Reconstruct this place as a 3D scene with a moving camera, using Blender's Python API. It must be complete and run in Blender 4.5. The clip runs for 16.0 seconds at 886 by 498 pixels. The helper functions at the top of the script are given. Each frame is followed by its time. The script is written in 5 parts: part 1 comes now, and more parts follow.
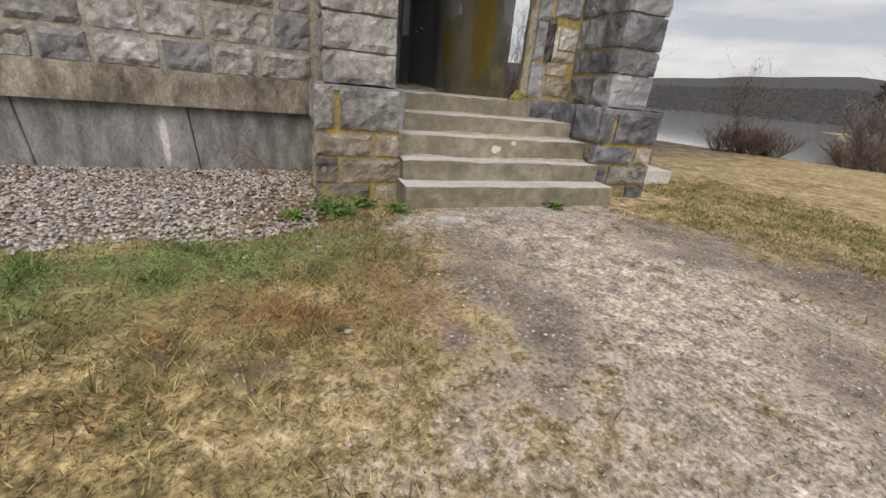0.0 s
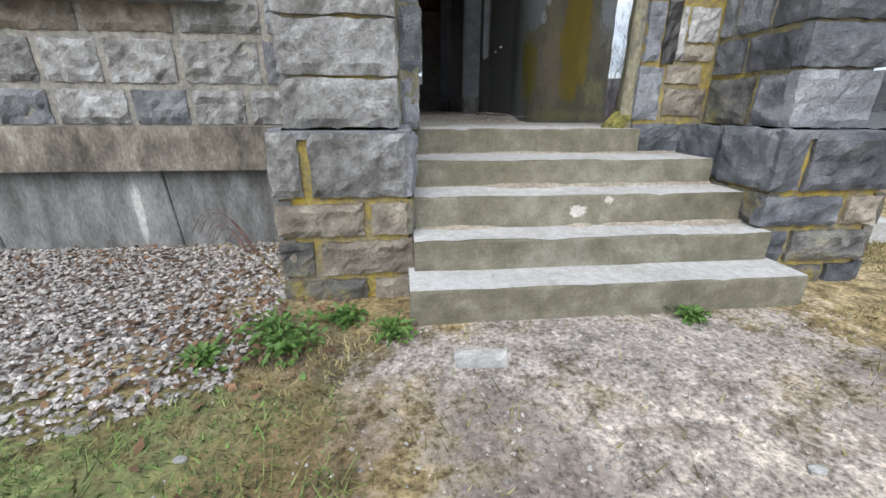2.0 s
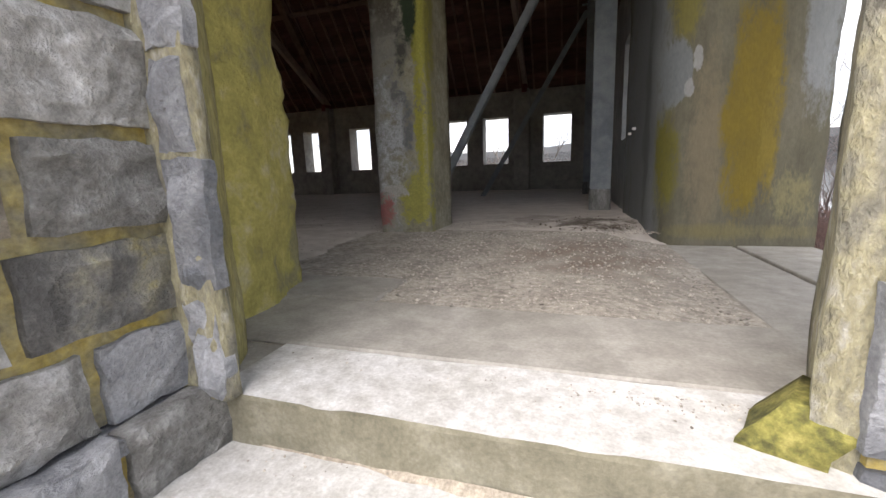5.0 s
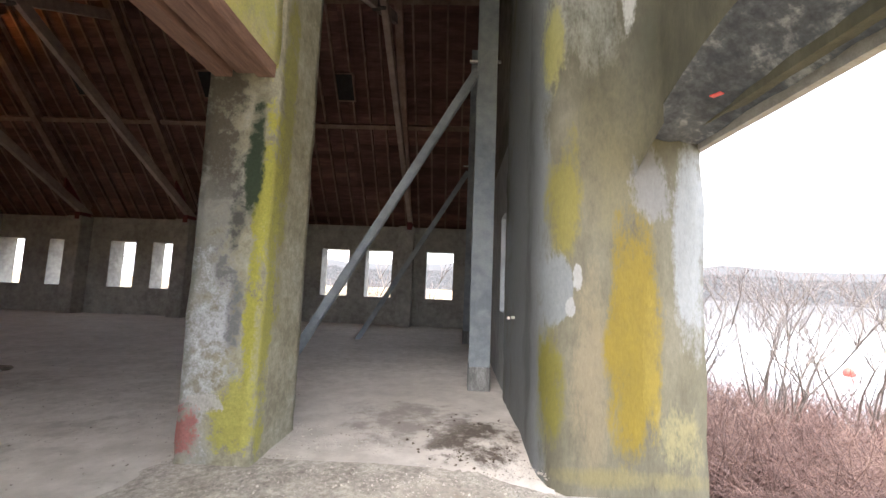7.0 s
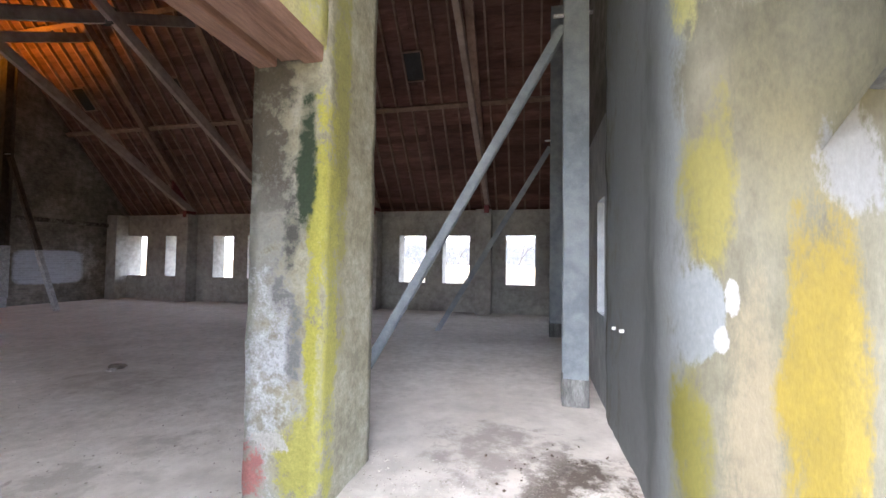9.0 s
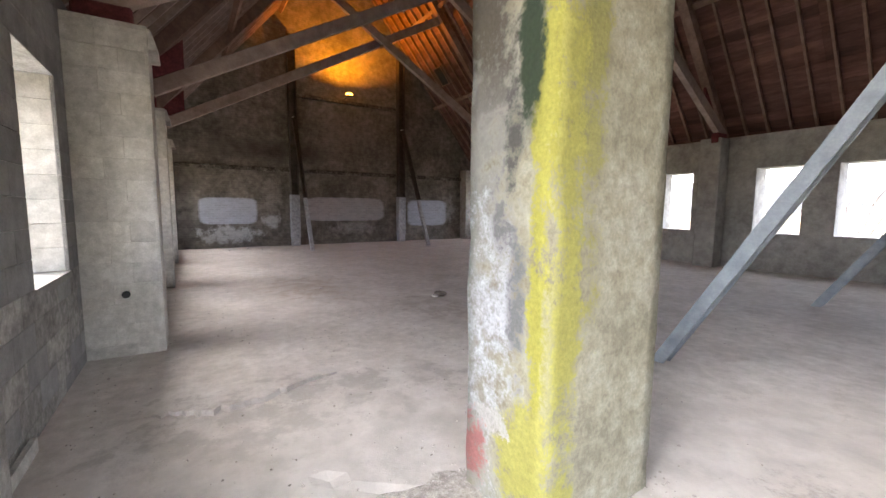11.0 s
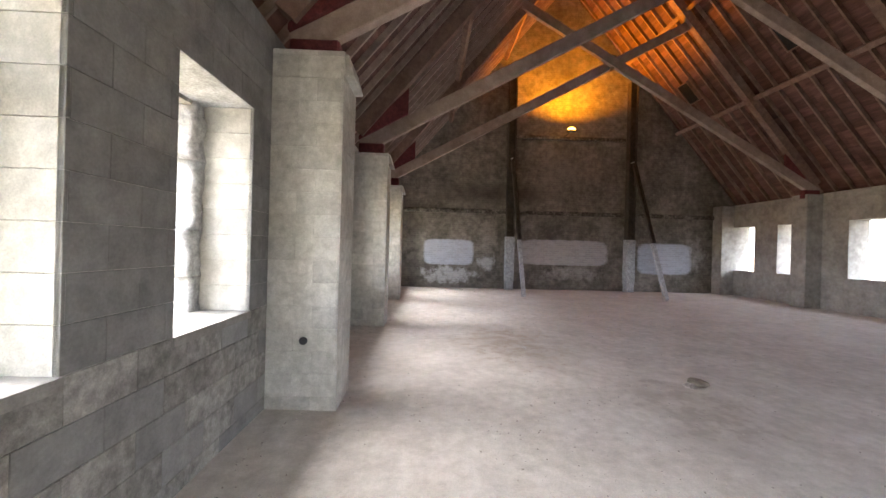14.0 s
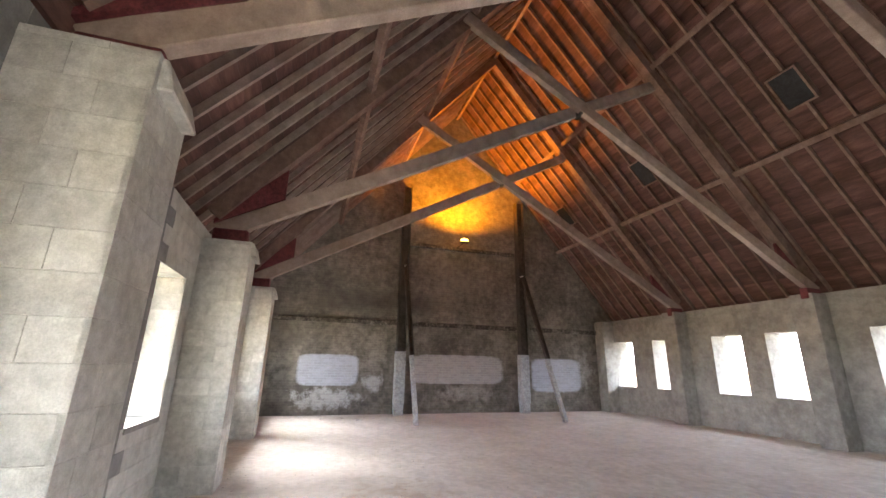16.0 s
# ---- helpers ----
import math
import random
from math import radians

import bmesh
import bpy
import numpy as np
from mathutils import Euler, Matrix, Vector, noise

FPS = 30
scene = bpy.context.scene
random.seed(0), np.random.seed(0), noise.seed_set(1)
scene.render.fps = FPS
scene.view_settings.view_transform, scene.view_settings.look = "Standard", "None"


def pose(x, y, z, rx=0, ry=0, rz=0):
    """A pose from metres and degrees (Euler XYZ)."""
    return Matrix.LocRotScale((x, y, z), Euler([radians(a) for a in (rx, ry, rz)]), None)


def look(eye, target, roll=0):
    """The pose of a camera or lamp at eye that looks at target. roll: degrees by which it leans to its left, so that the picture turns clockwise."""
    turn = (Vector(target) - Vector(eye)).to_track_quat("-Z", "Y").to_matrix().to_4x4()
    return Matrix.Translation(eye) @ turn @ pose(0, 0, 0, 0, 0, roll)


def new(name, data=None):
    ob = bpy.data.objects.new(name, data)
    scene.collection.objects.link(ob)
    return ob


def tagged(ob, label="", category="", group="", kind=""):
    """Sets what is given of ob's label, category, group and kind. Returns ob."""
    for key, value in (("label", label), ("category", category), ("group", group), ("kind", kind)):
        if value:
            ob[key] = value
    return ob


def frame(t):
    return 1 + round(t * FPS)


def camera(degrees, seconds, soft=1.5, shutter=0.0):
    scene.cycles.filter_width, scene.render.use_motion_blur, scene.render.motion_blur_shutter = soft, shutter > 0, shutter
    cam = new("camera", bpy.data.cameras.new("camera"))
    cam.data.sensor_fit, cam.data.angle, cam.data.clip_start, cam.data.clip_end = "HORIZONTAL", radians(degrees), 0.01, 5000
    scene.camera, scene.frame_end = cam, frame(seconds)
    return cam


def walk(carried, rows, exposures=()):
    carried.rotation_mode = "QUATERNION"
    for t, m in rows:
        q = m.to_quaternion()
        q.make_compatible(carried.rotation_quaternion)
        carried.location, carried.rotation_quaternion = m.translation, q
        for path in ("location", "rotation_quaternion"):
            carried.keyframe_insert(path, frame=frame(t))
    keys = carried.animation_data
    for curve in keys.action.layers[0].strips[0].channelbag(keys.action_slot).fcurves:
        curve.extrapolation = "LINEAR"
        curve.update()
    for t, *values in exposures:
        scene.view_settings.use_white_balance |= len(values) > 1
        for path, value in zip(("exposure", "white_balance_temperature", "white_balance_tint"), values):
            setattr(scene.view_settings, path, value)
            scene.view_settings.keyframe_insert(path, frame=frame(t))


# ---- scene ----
cam = camera(95.6, 16.0)
PATH = [
    (0, (1.025, 0.741, 0.049), (1.706, 2.465, -0.703), 5.5),
    (0.5, (1.257, 0.879, 0.072), (2.248, 2.516, -0.512), 8.8),
    (1, (1.509, 1.192, 0.038), (2.22, 2.962, -0.561), 2.7),
    (1.5, (1.669, 1.596, 0.061), (2.099, 3.434, -0.602), 0.2),
    (2, (1.775, 1.967, 0.09), (1.974, 3.843, -0.575), 0.3),
    (2.5, (2.052, 2.284, 0.214), (2.2, 4.217, -0.277), 1.7),
    (3, (2.277, 2.561, 0.244), (2.385, 4.522, -0.135), 2.1),
    (3.5, (2.499, 2.916, 0.242), (2.462, 4.881, -0.127), 1.3),
    (3.7, (2.569, 3.022, 0.248), (2.49, 4.988, -0.112), 1.7),
    (5.8, (2.802, 4.088, 0.756), (2.006, 5.894, 0.433), -4.3),
    (6, (2.78, 4.14, 0.799), (2.087, 5.998, 0.537), -2.5),
    (6.4, (2.706, 4.304, 1.033), (2.451, 6.284, 0.908), 2.8),
    (6.5, (2.756, 4.394, 1.083), (2.569, 6.383, 0.995), 2.5),
    (7, (2.836, 4.677, 1.314), (2.764, 6.666, 1.505), 2.2),
    (7.5, (2.779, 4.819, 1.475), (2.63, 6.788, 1.797), 1.4),
    (8, (2.641, 5.007, 1.616), (2.434, 6.951, 2.037), 1.3),
    (8.5, (2.678, 5.157, 1.657), (2.433, 7.122, 1.936), 1.1),
    (9, (2.722, 5.295, 1.597), (2.273, 7.243, 1.665), 0.8),
    (9.5, (2.545, 5.544, 1.523), (1.804, 7.398, 1.419), -0.0),
    (10, (2.517, 5.801, 1.478), (1.408, 7.451, 1.261), -1.0),
    (10.2, (2.555, 5.933, 1.474), (1.296, 7.472, 1.261), -1.1),
    (12.3, (2.132, 6.742, 1.344), (0.176, 7.102, 1.135), 1.7),
    (12.5, (2.02, 6.738, 1.32), (0.045, 6.992, 1.134), 1.5),
    (13, (1.738, 6.781, 1.362), (-0.253, 6.904, 1.216), 1.0),
    (13.5, (1.452, 6.934, 1.412), (-0.547, 6.96, 1.346), 0.6),
    (14, (1.169, 6.96, 1.448), (-0.83, 7.031, 1.445), 1.5),
    (14.5, (0.788, 6.925, 1.469), (-1.207, 7.033, 1.574), 2.4),
    (15, (0.429, 6.956, 1.47), (-1.557, 7.005, 1.699), 1.9),
    (15.5, (0.085, 7.022, 1.504), (-1.879, 7.209, 1.828), 0.9),
    (16, (-0.21, 7.129, 1.542), (-2.044, 7.704, 2.097), 1.2),
]
EXPOSURES = [(t, stops, kelvin, tint) for t, stops, kelvin, tint in ((0, 0.62, 7300, 16), (0.5, 0.85, 6350, 11), (2.5, 1.02, 6250, 11), (3.7, 1.36, 6500, 12), (5.8, 2.55, 6900, 17), (6.5, 3.25, 6800, 16), (7, 3.5, 6700, 16), (8, 4.15, 6500, 16), (9, 4.25, 6100, 17), (10.2, 4.62, 6450, 18), (12.3, 4.65, 6500, 16), (14, 5.1, 6500, 15), (15, 5.35, 6500, 13), (15.6, 5.3, 6500, 13), (16, 5.6, 6500, 13))]
walk(cam, [(t, look(eye, target, roll)) for t, eye, target, roll in PATH], EXPOSURES)

# ---- world and light: overcast winter day ----
world = bpy.data.worlds.new("overcast_sky")
scene.world = world
world.use_nodes = True
wn, wl = world.node_tree.nodes, world.node_tree.links
bg = wn["Background"]
sky = wn.new("ShaderNodeTexSky")
sky.sky_type = "NISHITA"
sky.sun_disc = False
sky.sun_elevation, sky.sun_rotation = radians(50), radians(203)
coord = wn.new("ShaderNodeTexCoord")
squash = wn.new("ShaderNodeMapping")
squash.inputs["Scale"].default_value = (1.2, 1.2, 5.5)
cloud = wn.new("ShaderNodeTexNoise")
cloud.inputs["Scale"].default_value, cloud.inputs["Detail"].default_value = 2.2, 7
ramp = wn.new("ShaderNodeValToRGB")
ramp.color_ramp.elements[0].position, ramp.color_ramp.elements[0].color = 0.36, (0.3, 0.345, 0.4, 1)
ramp.color_ramp.elements[1].position, ramp.color_ramp.elements[1].color = 0.6, (0.56, 0.58, 0.6, 1)
dim = wn.new("ShaderNodeMix")
dim.data_type, dim.blend_type = "RGBA", "MULTIPLY"
dim.inputs[0].default_value, dim.inputs[7].default_value = 1.0, (0.1, 0.1, 0.1, 1)
veil = wn.new("ShaderNodeMix")
veil.data_type = "RGBA"
veil.inputs[0].default_value = 0.88
wl.new(coord.outputs["Generated"], squash.inputs["Vector"])
wl.new(squash.outputs["Vector"], cloud.inputs["Vector"])
wl.new(cloud.outputs["Fac"], ramp.inputs["Fac"])
wl.new(sky.outputs["Color"], dim.inputs[6])
wl.new(dim.outputs[2], veil.inputs[6])
wl.new(ramp.outputs["Color"], veil.inputs[7])
wl.new(veil.outputs[2], bg.inputs["Color"])
bg.inputs["Strength"].default_value = 1.0
sun_data = bpy.data.lights.new("sun", "SUN")
sun_data.energy, sun_data.angle, sun_data.color = 1.45, radians(60), (1.0, 0.96, 0.9)
sun = new("sun", sun_data)
sun.matrix_world = look((-8, -19, 25), (0, 0, 0))


# ---- materials ----
def rgba(c):
    return (*c, 1)


def material(name, cols, scale=1.0, rough=0.9, bump=0.3, fine=45.0, patches=(), metal=0.0, vary=0.0, stretch=(1, 1, 1), island=False, grain=0.35, relief=(0.6, 0.4), depth=0.02, bricks=None):
    """A mottled surface: two scales of noise over the colours cols, then worn patches.
    A patch: colour, centre, half size, softness, raggedness."""
    m = bpy.data.materials.new(name)
    m.use_nodes = True
    n, l = m.node_tree.nodes, m.node_tree.links
    bsdf = n["Principled BSDF"]
    bsdf.inputs["Metallic"].default_value = metal
    geo = n.new("ShaderNodeNewGeometry")
    place = n.new("ShaderNodeMapping")
    place.inputs["Scale"].default_value = stretch
    l.new(geo.outputs["Position"], place.inputs["Vector"])

    def noise_tex(s, detail=6, roughness=0.6, plain=False):
        t = n.new("ShaderNodeTexNoise")
        t.inputs["Scale"].default_value, t.inputs["Detail"].default_value, t.inputs["Roughness"].default_value = s, detail, roughness
        l.new((geo.outputs["Position"] if plain else place.outputs["Vector"]), t.inputs["Vector"])
        return t.outputs["Fac"]

    def calc(op, a, b):
        t = n.new("ShaderNodeMath")
        t.operation = op
        for i, v in ((0, a), (1, b)):
            if isinstance(v, (int, float)):
                t.inputs[i].default_value = v
            else:
                l.new(v, t.inputs[i])
        return t.outputs[0]

    def mix(fac, a, b, kind="MIX"):
        t = n.new("ShaderNodeMix")
        t.data_type, t.blend_type = "RGBA", kind
        for i, v in ((0, fac), (6, a), (7, b)):
            if isinstance(v, (int, float)):
                t.inputs[i].default_value = v
            elif isinstance(v, tuple):
                t.inputs[i].default_value = rgba(v)
            else:
                l.new(v, t.inputs[i])
        return t.outputs[2]

    big, small, tiny = noise_tex(1.3 * scale), noise_tex(7 * scale, 8, 0.65), noise_tex(fine, 5, 0.7)
    r = n.new("ShaderNodeValToRGB")
    e = r.color_ramp.elements
    while len(e) < len(cols):
        e.new(0.5)
    for i, c in enumerate(cols):
        e[i].position, e[i].color = (0.39 + 0.22 * i / max(1, len(cols) - 1), rgba(c))
    l.new(calc("ADD", calc("MULTIPLY", big, 0.55), calc("MULTIPLY", small, 0.45)), r.inputs["Fac"])
    col = r.outputs["Color"]
    mid = noise_tex(3.2, 5, 0.62, stretch == (1, 1, 1))
    for c, centre, half, soft, ragged in patches:
        square = 6.0 if ragged < 0.1 else 2.2
        sep = n.new("ShaderNodeSeparateXYZ")
        l.new(geo.outputs["Position"], sep.inputs[0])
        far = None
        for i in range(3):
            if half[i] > 50:
                continue
            d = calc("DIVIDE", calc("ABSOLUTE", calc("SUBTRACT", sep.outputs[i], centre[i]), 0), half[i])
            d = calc("POWER", d, square)
            far = d if far is None else calc("ADD", far, d)
        edge = calc("SUBTRACT", calc("ADD", 1.0, calc("MULTIPLY", calc("SUBTRACT", small, 0.5), 7.0 * ragged)), far)
        edge = calc("ADD", edge, calc("MULTIPLY", calc("SUBTRACT", mid, 0.5), 9.0 * ragged))
        edge = calc("ADD", edge, calc("MULTIPLY", calc("SUBTRACT", tiny, 0.5), 4.0 * ragged))
        t = n.new("ShaderNodeClamp")
        l.new(calc("DIVIDE", edge, max(soft, 0.02)), t.inputs[0])
        col = mix(t.outputs[0], col, c)
    shade = n.new("ShaderNodeMapRange")
    shade.inputs["From Min"].default_value, shade.inputs["From Max"].default_value = 0.3, 0.7
    shade.inputs["To Min"].default_value, shade.inputs["To Max"].default_value = 1 - grain, 1 + grain
    l.new(tiny, shade.inputs["Value"])
    grey = n.new("ShaderNodeCombineXYZ")
    for i in range(3):
        l.new(shade.outputs[0], grey.inputs[i])
    col = mix(1.0, col, grey.outputs[0], "MULTIPLY")
    blot = n.new("ShaderNodeMapRange")
    blot.inputs["From Min"].default_value, blot.inputs["From Max"].default_value = 0.3, 0.7
    blot.inputs["To Min"].default_value, blot.inputs["To Max"].default_value = 1 - 0.7 * grain, 1 + 0.7 * grain
    l.new(small, blot.inputs["Value"])
    grey = n.new("ShaderNodeCombineXYZ")
    for i in range(3):
        l.new(blot.outputs[0], grey.inputs[i])
    col = mix(1.0, col, grey.outputs[0], "MULTIPLY")
    if vary:
        hsv = n.new("ShaderNodeHueSaturation")
        source = geo.outputs["Random Per Island"] if island else n.new("ShaderNodeObjectInfo").outputs["Random"]
        l.new(calc("ADD", 1 - vary, calc("MULTIPLY", source, 2 * vary)), hsv.inputs["Value"])
        l.new(col, hsv.inputs["Color"])
        col = hsv.outputs["Color"]
    if bricks:
        axes, wide, high = bricks
        sep, flat, laid = n.new("ShaderNodeSeparateXYZ"), n.new("ShaderNodeCombineXYZ"), n.new("ShaderNodeTexBrick")
        l.new(geo.outputs["Position"], sep.inputs[0])
        for i in range(2):
            l.new(sep.outputs[axes[i]], flat.inputs[i])
        l.new(flat.outputs[0], laid.inputs["Vector"])
        laid.inputs["Scale"].default_value = 1.0
        laid.inputs["Brick Width"].default_value, laid.inputs["Row Height"].default_value = wide, high
        laid.inputs["Mortar Size"].default_value, laid.inputs["Mortar Smooth"].default_value = 0.012, 0.3
        laid.inputs["Color1"].default_value, laid.inputs["Color2"].default_value = (0.88, 0.88, 0.88, 1), (1.1, 1.09, 1.07, 1)
        laid.inputs["Mortar"].default_value = (1.1, 1.1, 1.08, 1)
        col = mix(1.0, col, laid.outputs["Color"], "MULTIPLY")
    l.new(col, bsdf.inputs["Base Color"])
    ro = n.new("ShaderNodeMapRange")
    ro.inputs["To Min"].default_value, ro.inputs["To Max"].default_value = max(0.05, rough - 0.15), min(1, rough + 0.1)
    l.new(small, ro.inputs["Value"])
    l.new(ro.outputs[0], bsdf.inputs["Roughness"])
    if bump:
        b = n.new("ShaderNodeBump")
        b.inputs["Strength"].default_value, b.inputs["Distance"].default_value = bump, depth
        l.new(calc("ADD", calc("MULTIPLY", small, relief[0]), calc("MULTIPLY", tiny, relief[1])), b.inputs["Height"])
        l.new(b.outputs[0], bsdf.inputs["Normal"])
    return m


HUGE = 99
STONE = material("granite_weathered", [(0.21, 0.222, 0.25), (0.3, 0.315, 0.347), (0.42, 0.435, 0.465)], 1.1, 0.9, 1.0, 75, vary=0.28, grain=0.25, relief=(0.35, 0.65), depth=0.03)
STONE_WARM = material("granite_buff", [(0.21, 0.183, 0.15), (0.34, 0.3, 0.247), (0.47, 0.425, 0.357)], 1.1, 0.9, 1.0, 75, vary=0.28, grain=0.25, relief=(0.35, 0.65), depth=0.03)
STONE_WALL = material("granite_pale", [(0.2, 0.198, 0.19), (0.34, 0.34, 0.335), (0.53, 0.54, 0.555)], 1.9, 0.9, 1.0, 75, vary=0.28, grain=0.25, relief=(0.35, 0.65), depth=0.03)
JAMBSTONE = material("pale_lichened_stone", [(0.17, 0.165, 0.14), (0.28, 0.27, 0.22), (0.36, 0.335, 0.22), (0.4, 0.395, 0.37)], 2.2, 0.95, 1.0, 60, stretch=(1, 1, 0.5), depth=0.035)
STONE_DARK = material("granite_dark", [(0.09, 0.1, 0.116), (0.165, 0.177, 0.2), (0.29, 0.302, 0.328)], 1.1, 0.9, 1.0, 75, vary=0.28, grain=0.25, relief=(0.35, 0.65), depth=0.03)
STONE_LICHEN = material("granite_lichened", [(0.12, 0.12, 0.12), (0.19, 0.19, 0.185), (0.26, 0.25, 0.2), (0.36, 0.3, 0.1)], 1.6, 0.9, 1.0, 75, vary=0.28, grain=0.3, relief=(0.35, 0.65), depth=0.03)
MORTAR = material("mortar", [(0.25, 0.24, 0.215), (0.36, 0.345, 0.31)], 2, 0.95, 0.5)
MORTAR_MIXED = material("mortar_part_lichened", [(0.24, 0.24, 0.235), (0.29, 0.28, 0.25), (0.35, 0.31, 0.17), (0.4, 0.31, 0.08)], 0.7, 0.95, 0.5)
MORTAR_YELLOW = material("mortar_lichen", [(0.3, 0.28, 0.23), (0.35, 0.285, 0.12), (0.42, 0.31, 0.05)], 2.5, 0.95, 0.5)
LICHEN = material("stone_lichen", [(0.3, 0.285, 0.15), (0.39, 0.355, 0.11), (0.45, 0.41, 0.13), (0.46, 0.43, 0.25)], 1.0, 0.95, 0.9, 40, grain=0.2, depth=0.035, patches=[
    ((0.22, 0.21, 0.19), (1.4, 5.2, 2.0), (0.3, 0.4, 0.22), 0.6, 0.5),
    ((0.5, 0.51, 0.5), (1.42, 4.98, 1.35), (0.06, 0.06, 0.25), 0.6, 0.5),
    ((0.26, 0.255, 0.243), (0.6, 6.0, 1.5), (0.62, 0.5, 9), 0.5, 0.1),
    ((0.4, 0.395, 0.38), (0.9, 5.75, 0.6), (0.4, 0.2, 0.6), 1.2, 0.6)])
JAMB = material("jamb_render", [(0.2, 0.19, 0.11), (0.33, 0.3, 0.12), (0.3, 0.29, 0.2)], 1.5, 0.95, 0.6, 50, stretch=(1, 1, 0.4))
# Treads are pale; the risers below them less than half as bright.
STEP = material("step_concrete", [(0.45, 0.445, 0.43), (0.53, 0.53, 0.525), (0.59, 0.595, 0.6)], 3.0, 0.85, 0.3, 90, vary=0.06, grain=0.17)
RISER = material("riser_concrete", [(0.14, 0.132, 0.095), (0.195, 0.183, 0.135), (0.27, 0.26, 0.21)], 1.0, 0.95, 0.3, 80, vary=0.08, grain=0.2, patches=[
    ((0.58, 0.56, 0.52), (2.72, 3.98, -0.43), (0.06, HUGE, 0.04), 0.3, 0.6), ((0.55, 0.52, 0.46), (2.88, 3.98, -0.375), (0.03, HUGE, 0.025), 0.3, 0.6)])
CONCRETE = material("base_concrete", [(0.12, 0.12, 0.115), (0.195, 0.2, 0.2), (0.27, 0.275, 0.275)], 1.2, 0.9, 0.25, 70, stretch=(1, 1, 0.35),
                    patches=[((0.5, 0.5, 0.49), (0.02, 4.8, -0.6), (0.03, HUGE, 0.22), 0.8, 0.25)])
LEDGE = material("ledge_concrete", [(0.1, 0.09, 0.075), (0.2, 0.18, 0.15), (0.3, 0.28, 0.24)], 1.6, 0.95, 0.35, 70, stretch=(1, 1, 0.5))
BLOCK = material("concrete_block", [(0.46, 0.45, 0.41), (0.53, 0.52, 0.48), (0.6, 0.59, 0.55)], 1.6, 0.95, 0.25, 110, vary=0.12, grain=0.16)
BLOCK_FAR = material("concrete_block_far", [(0.48, 0.47, 0.43), (0.54, 0.53, 0.49), (0.6, 0.59, 0.55)], 0.9, 0.95, 0.22, 110, vary=0.07, island=True, grain=0.14)
BLOCK_DIRTY = material("concrete_block_dirty", [(0.19, 0.185, 0.172), (0.29, 0.28, 0.26), (0.39, 0.377, 0.35)], 2.2, 0.95, 0.25, 110, vary=0.2, grain=0.18)
# Grey wash coat, darkened further for the unlit wall face between windows.
WASH_SHADED = material("grey_wash_shaded", [(0.2, 0.2, 0.198), (0.26, 0.26, 0.255), (0.31, 0.308, 0.298)], 0.8, 0.9, 0.12, 60, vary=0.1, grain=0.12)
JOINT = material("block_joint", [(0.47, 0.46, 0.42), (0.53, 0.52, 0.48)], 2, 0.95, 0.3)
PLASTER = material("hall_wall", [(0.28, 0.27, 0.25), (0.36, 0.35, 0.325), (0.43, 0.42, 0.39)], 0.8, 0.95, 0.25, 60, grain=0.15)
GABLE = material("gable_brick", [(0.12, 0.111, 0.099), (0.195, 0.183, 0.163), (0.29, 0.274, 0.246)], 0.7, 0.95, 0.2, 25, grain=0.1, bricks=((1, 2), 0.22, 0.078), patches=[
    ((0.055, 0.05, 0.045), (-14.1, 6.2, 1.2), (HUGE, 0.5, 2.2), 1.4, 0.3),
    ((0.3, 0.285, 0.255), (-14.1, 9.2, 2.0), (HUGE, 0.45, 0.8), 1.2, 0.3),
    ((0.07, 0.063, 0.055), (-14.1, 9.4, 3.6), (HUGE, 2.6, 0.45), 1.5, 0.25),
    ((0.24, 0.225, 0.2), (-14.1, 12.0, 4.4), (HUGE, 1.5, 1.1), 1.8, 0.3),
    ((0.44, 0.45, 0.46), (-14.1, 7.7, 0.45), (HUGE, 1.1, 0.34), 0.8, 0.4),
    ((0.48, 0.52, 0.6), (-14.1, 7.72, 1.32), (HUGE, 0.98, 0.5), 0.45, 0.05),
    ((0.42, 0.43, 0.44), (-14.1, 9.2, 0.95), (HUGE, 0.4, 0.3), 0.9, 0.3),
    ((0.34, 0.33, 0.31), (-14.1, 12.4, 0.6), (HUGE, 1.2, 0.3), 1.2, 0.3),
    ((0.46, 0.46, 0.48), (-14.1, 12.15, 1.4), (HUGE, 1.75, 0.5), 0.4, 0.06),
    ((0.36, 0.36, 0.35), (-14.1, 17.3, 1.4), (HUGE, 0.5, 0.7), 1.2, 0.3),
    ((0.48, 0.52, 0.6), (-14.1, 16.1, 1.25), (HUGE, 1.1, 0.62), 0.5, 0.06)])
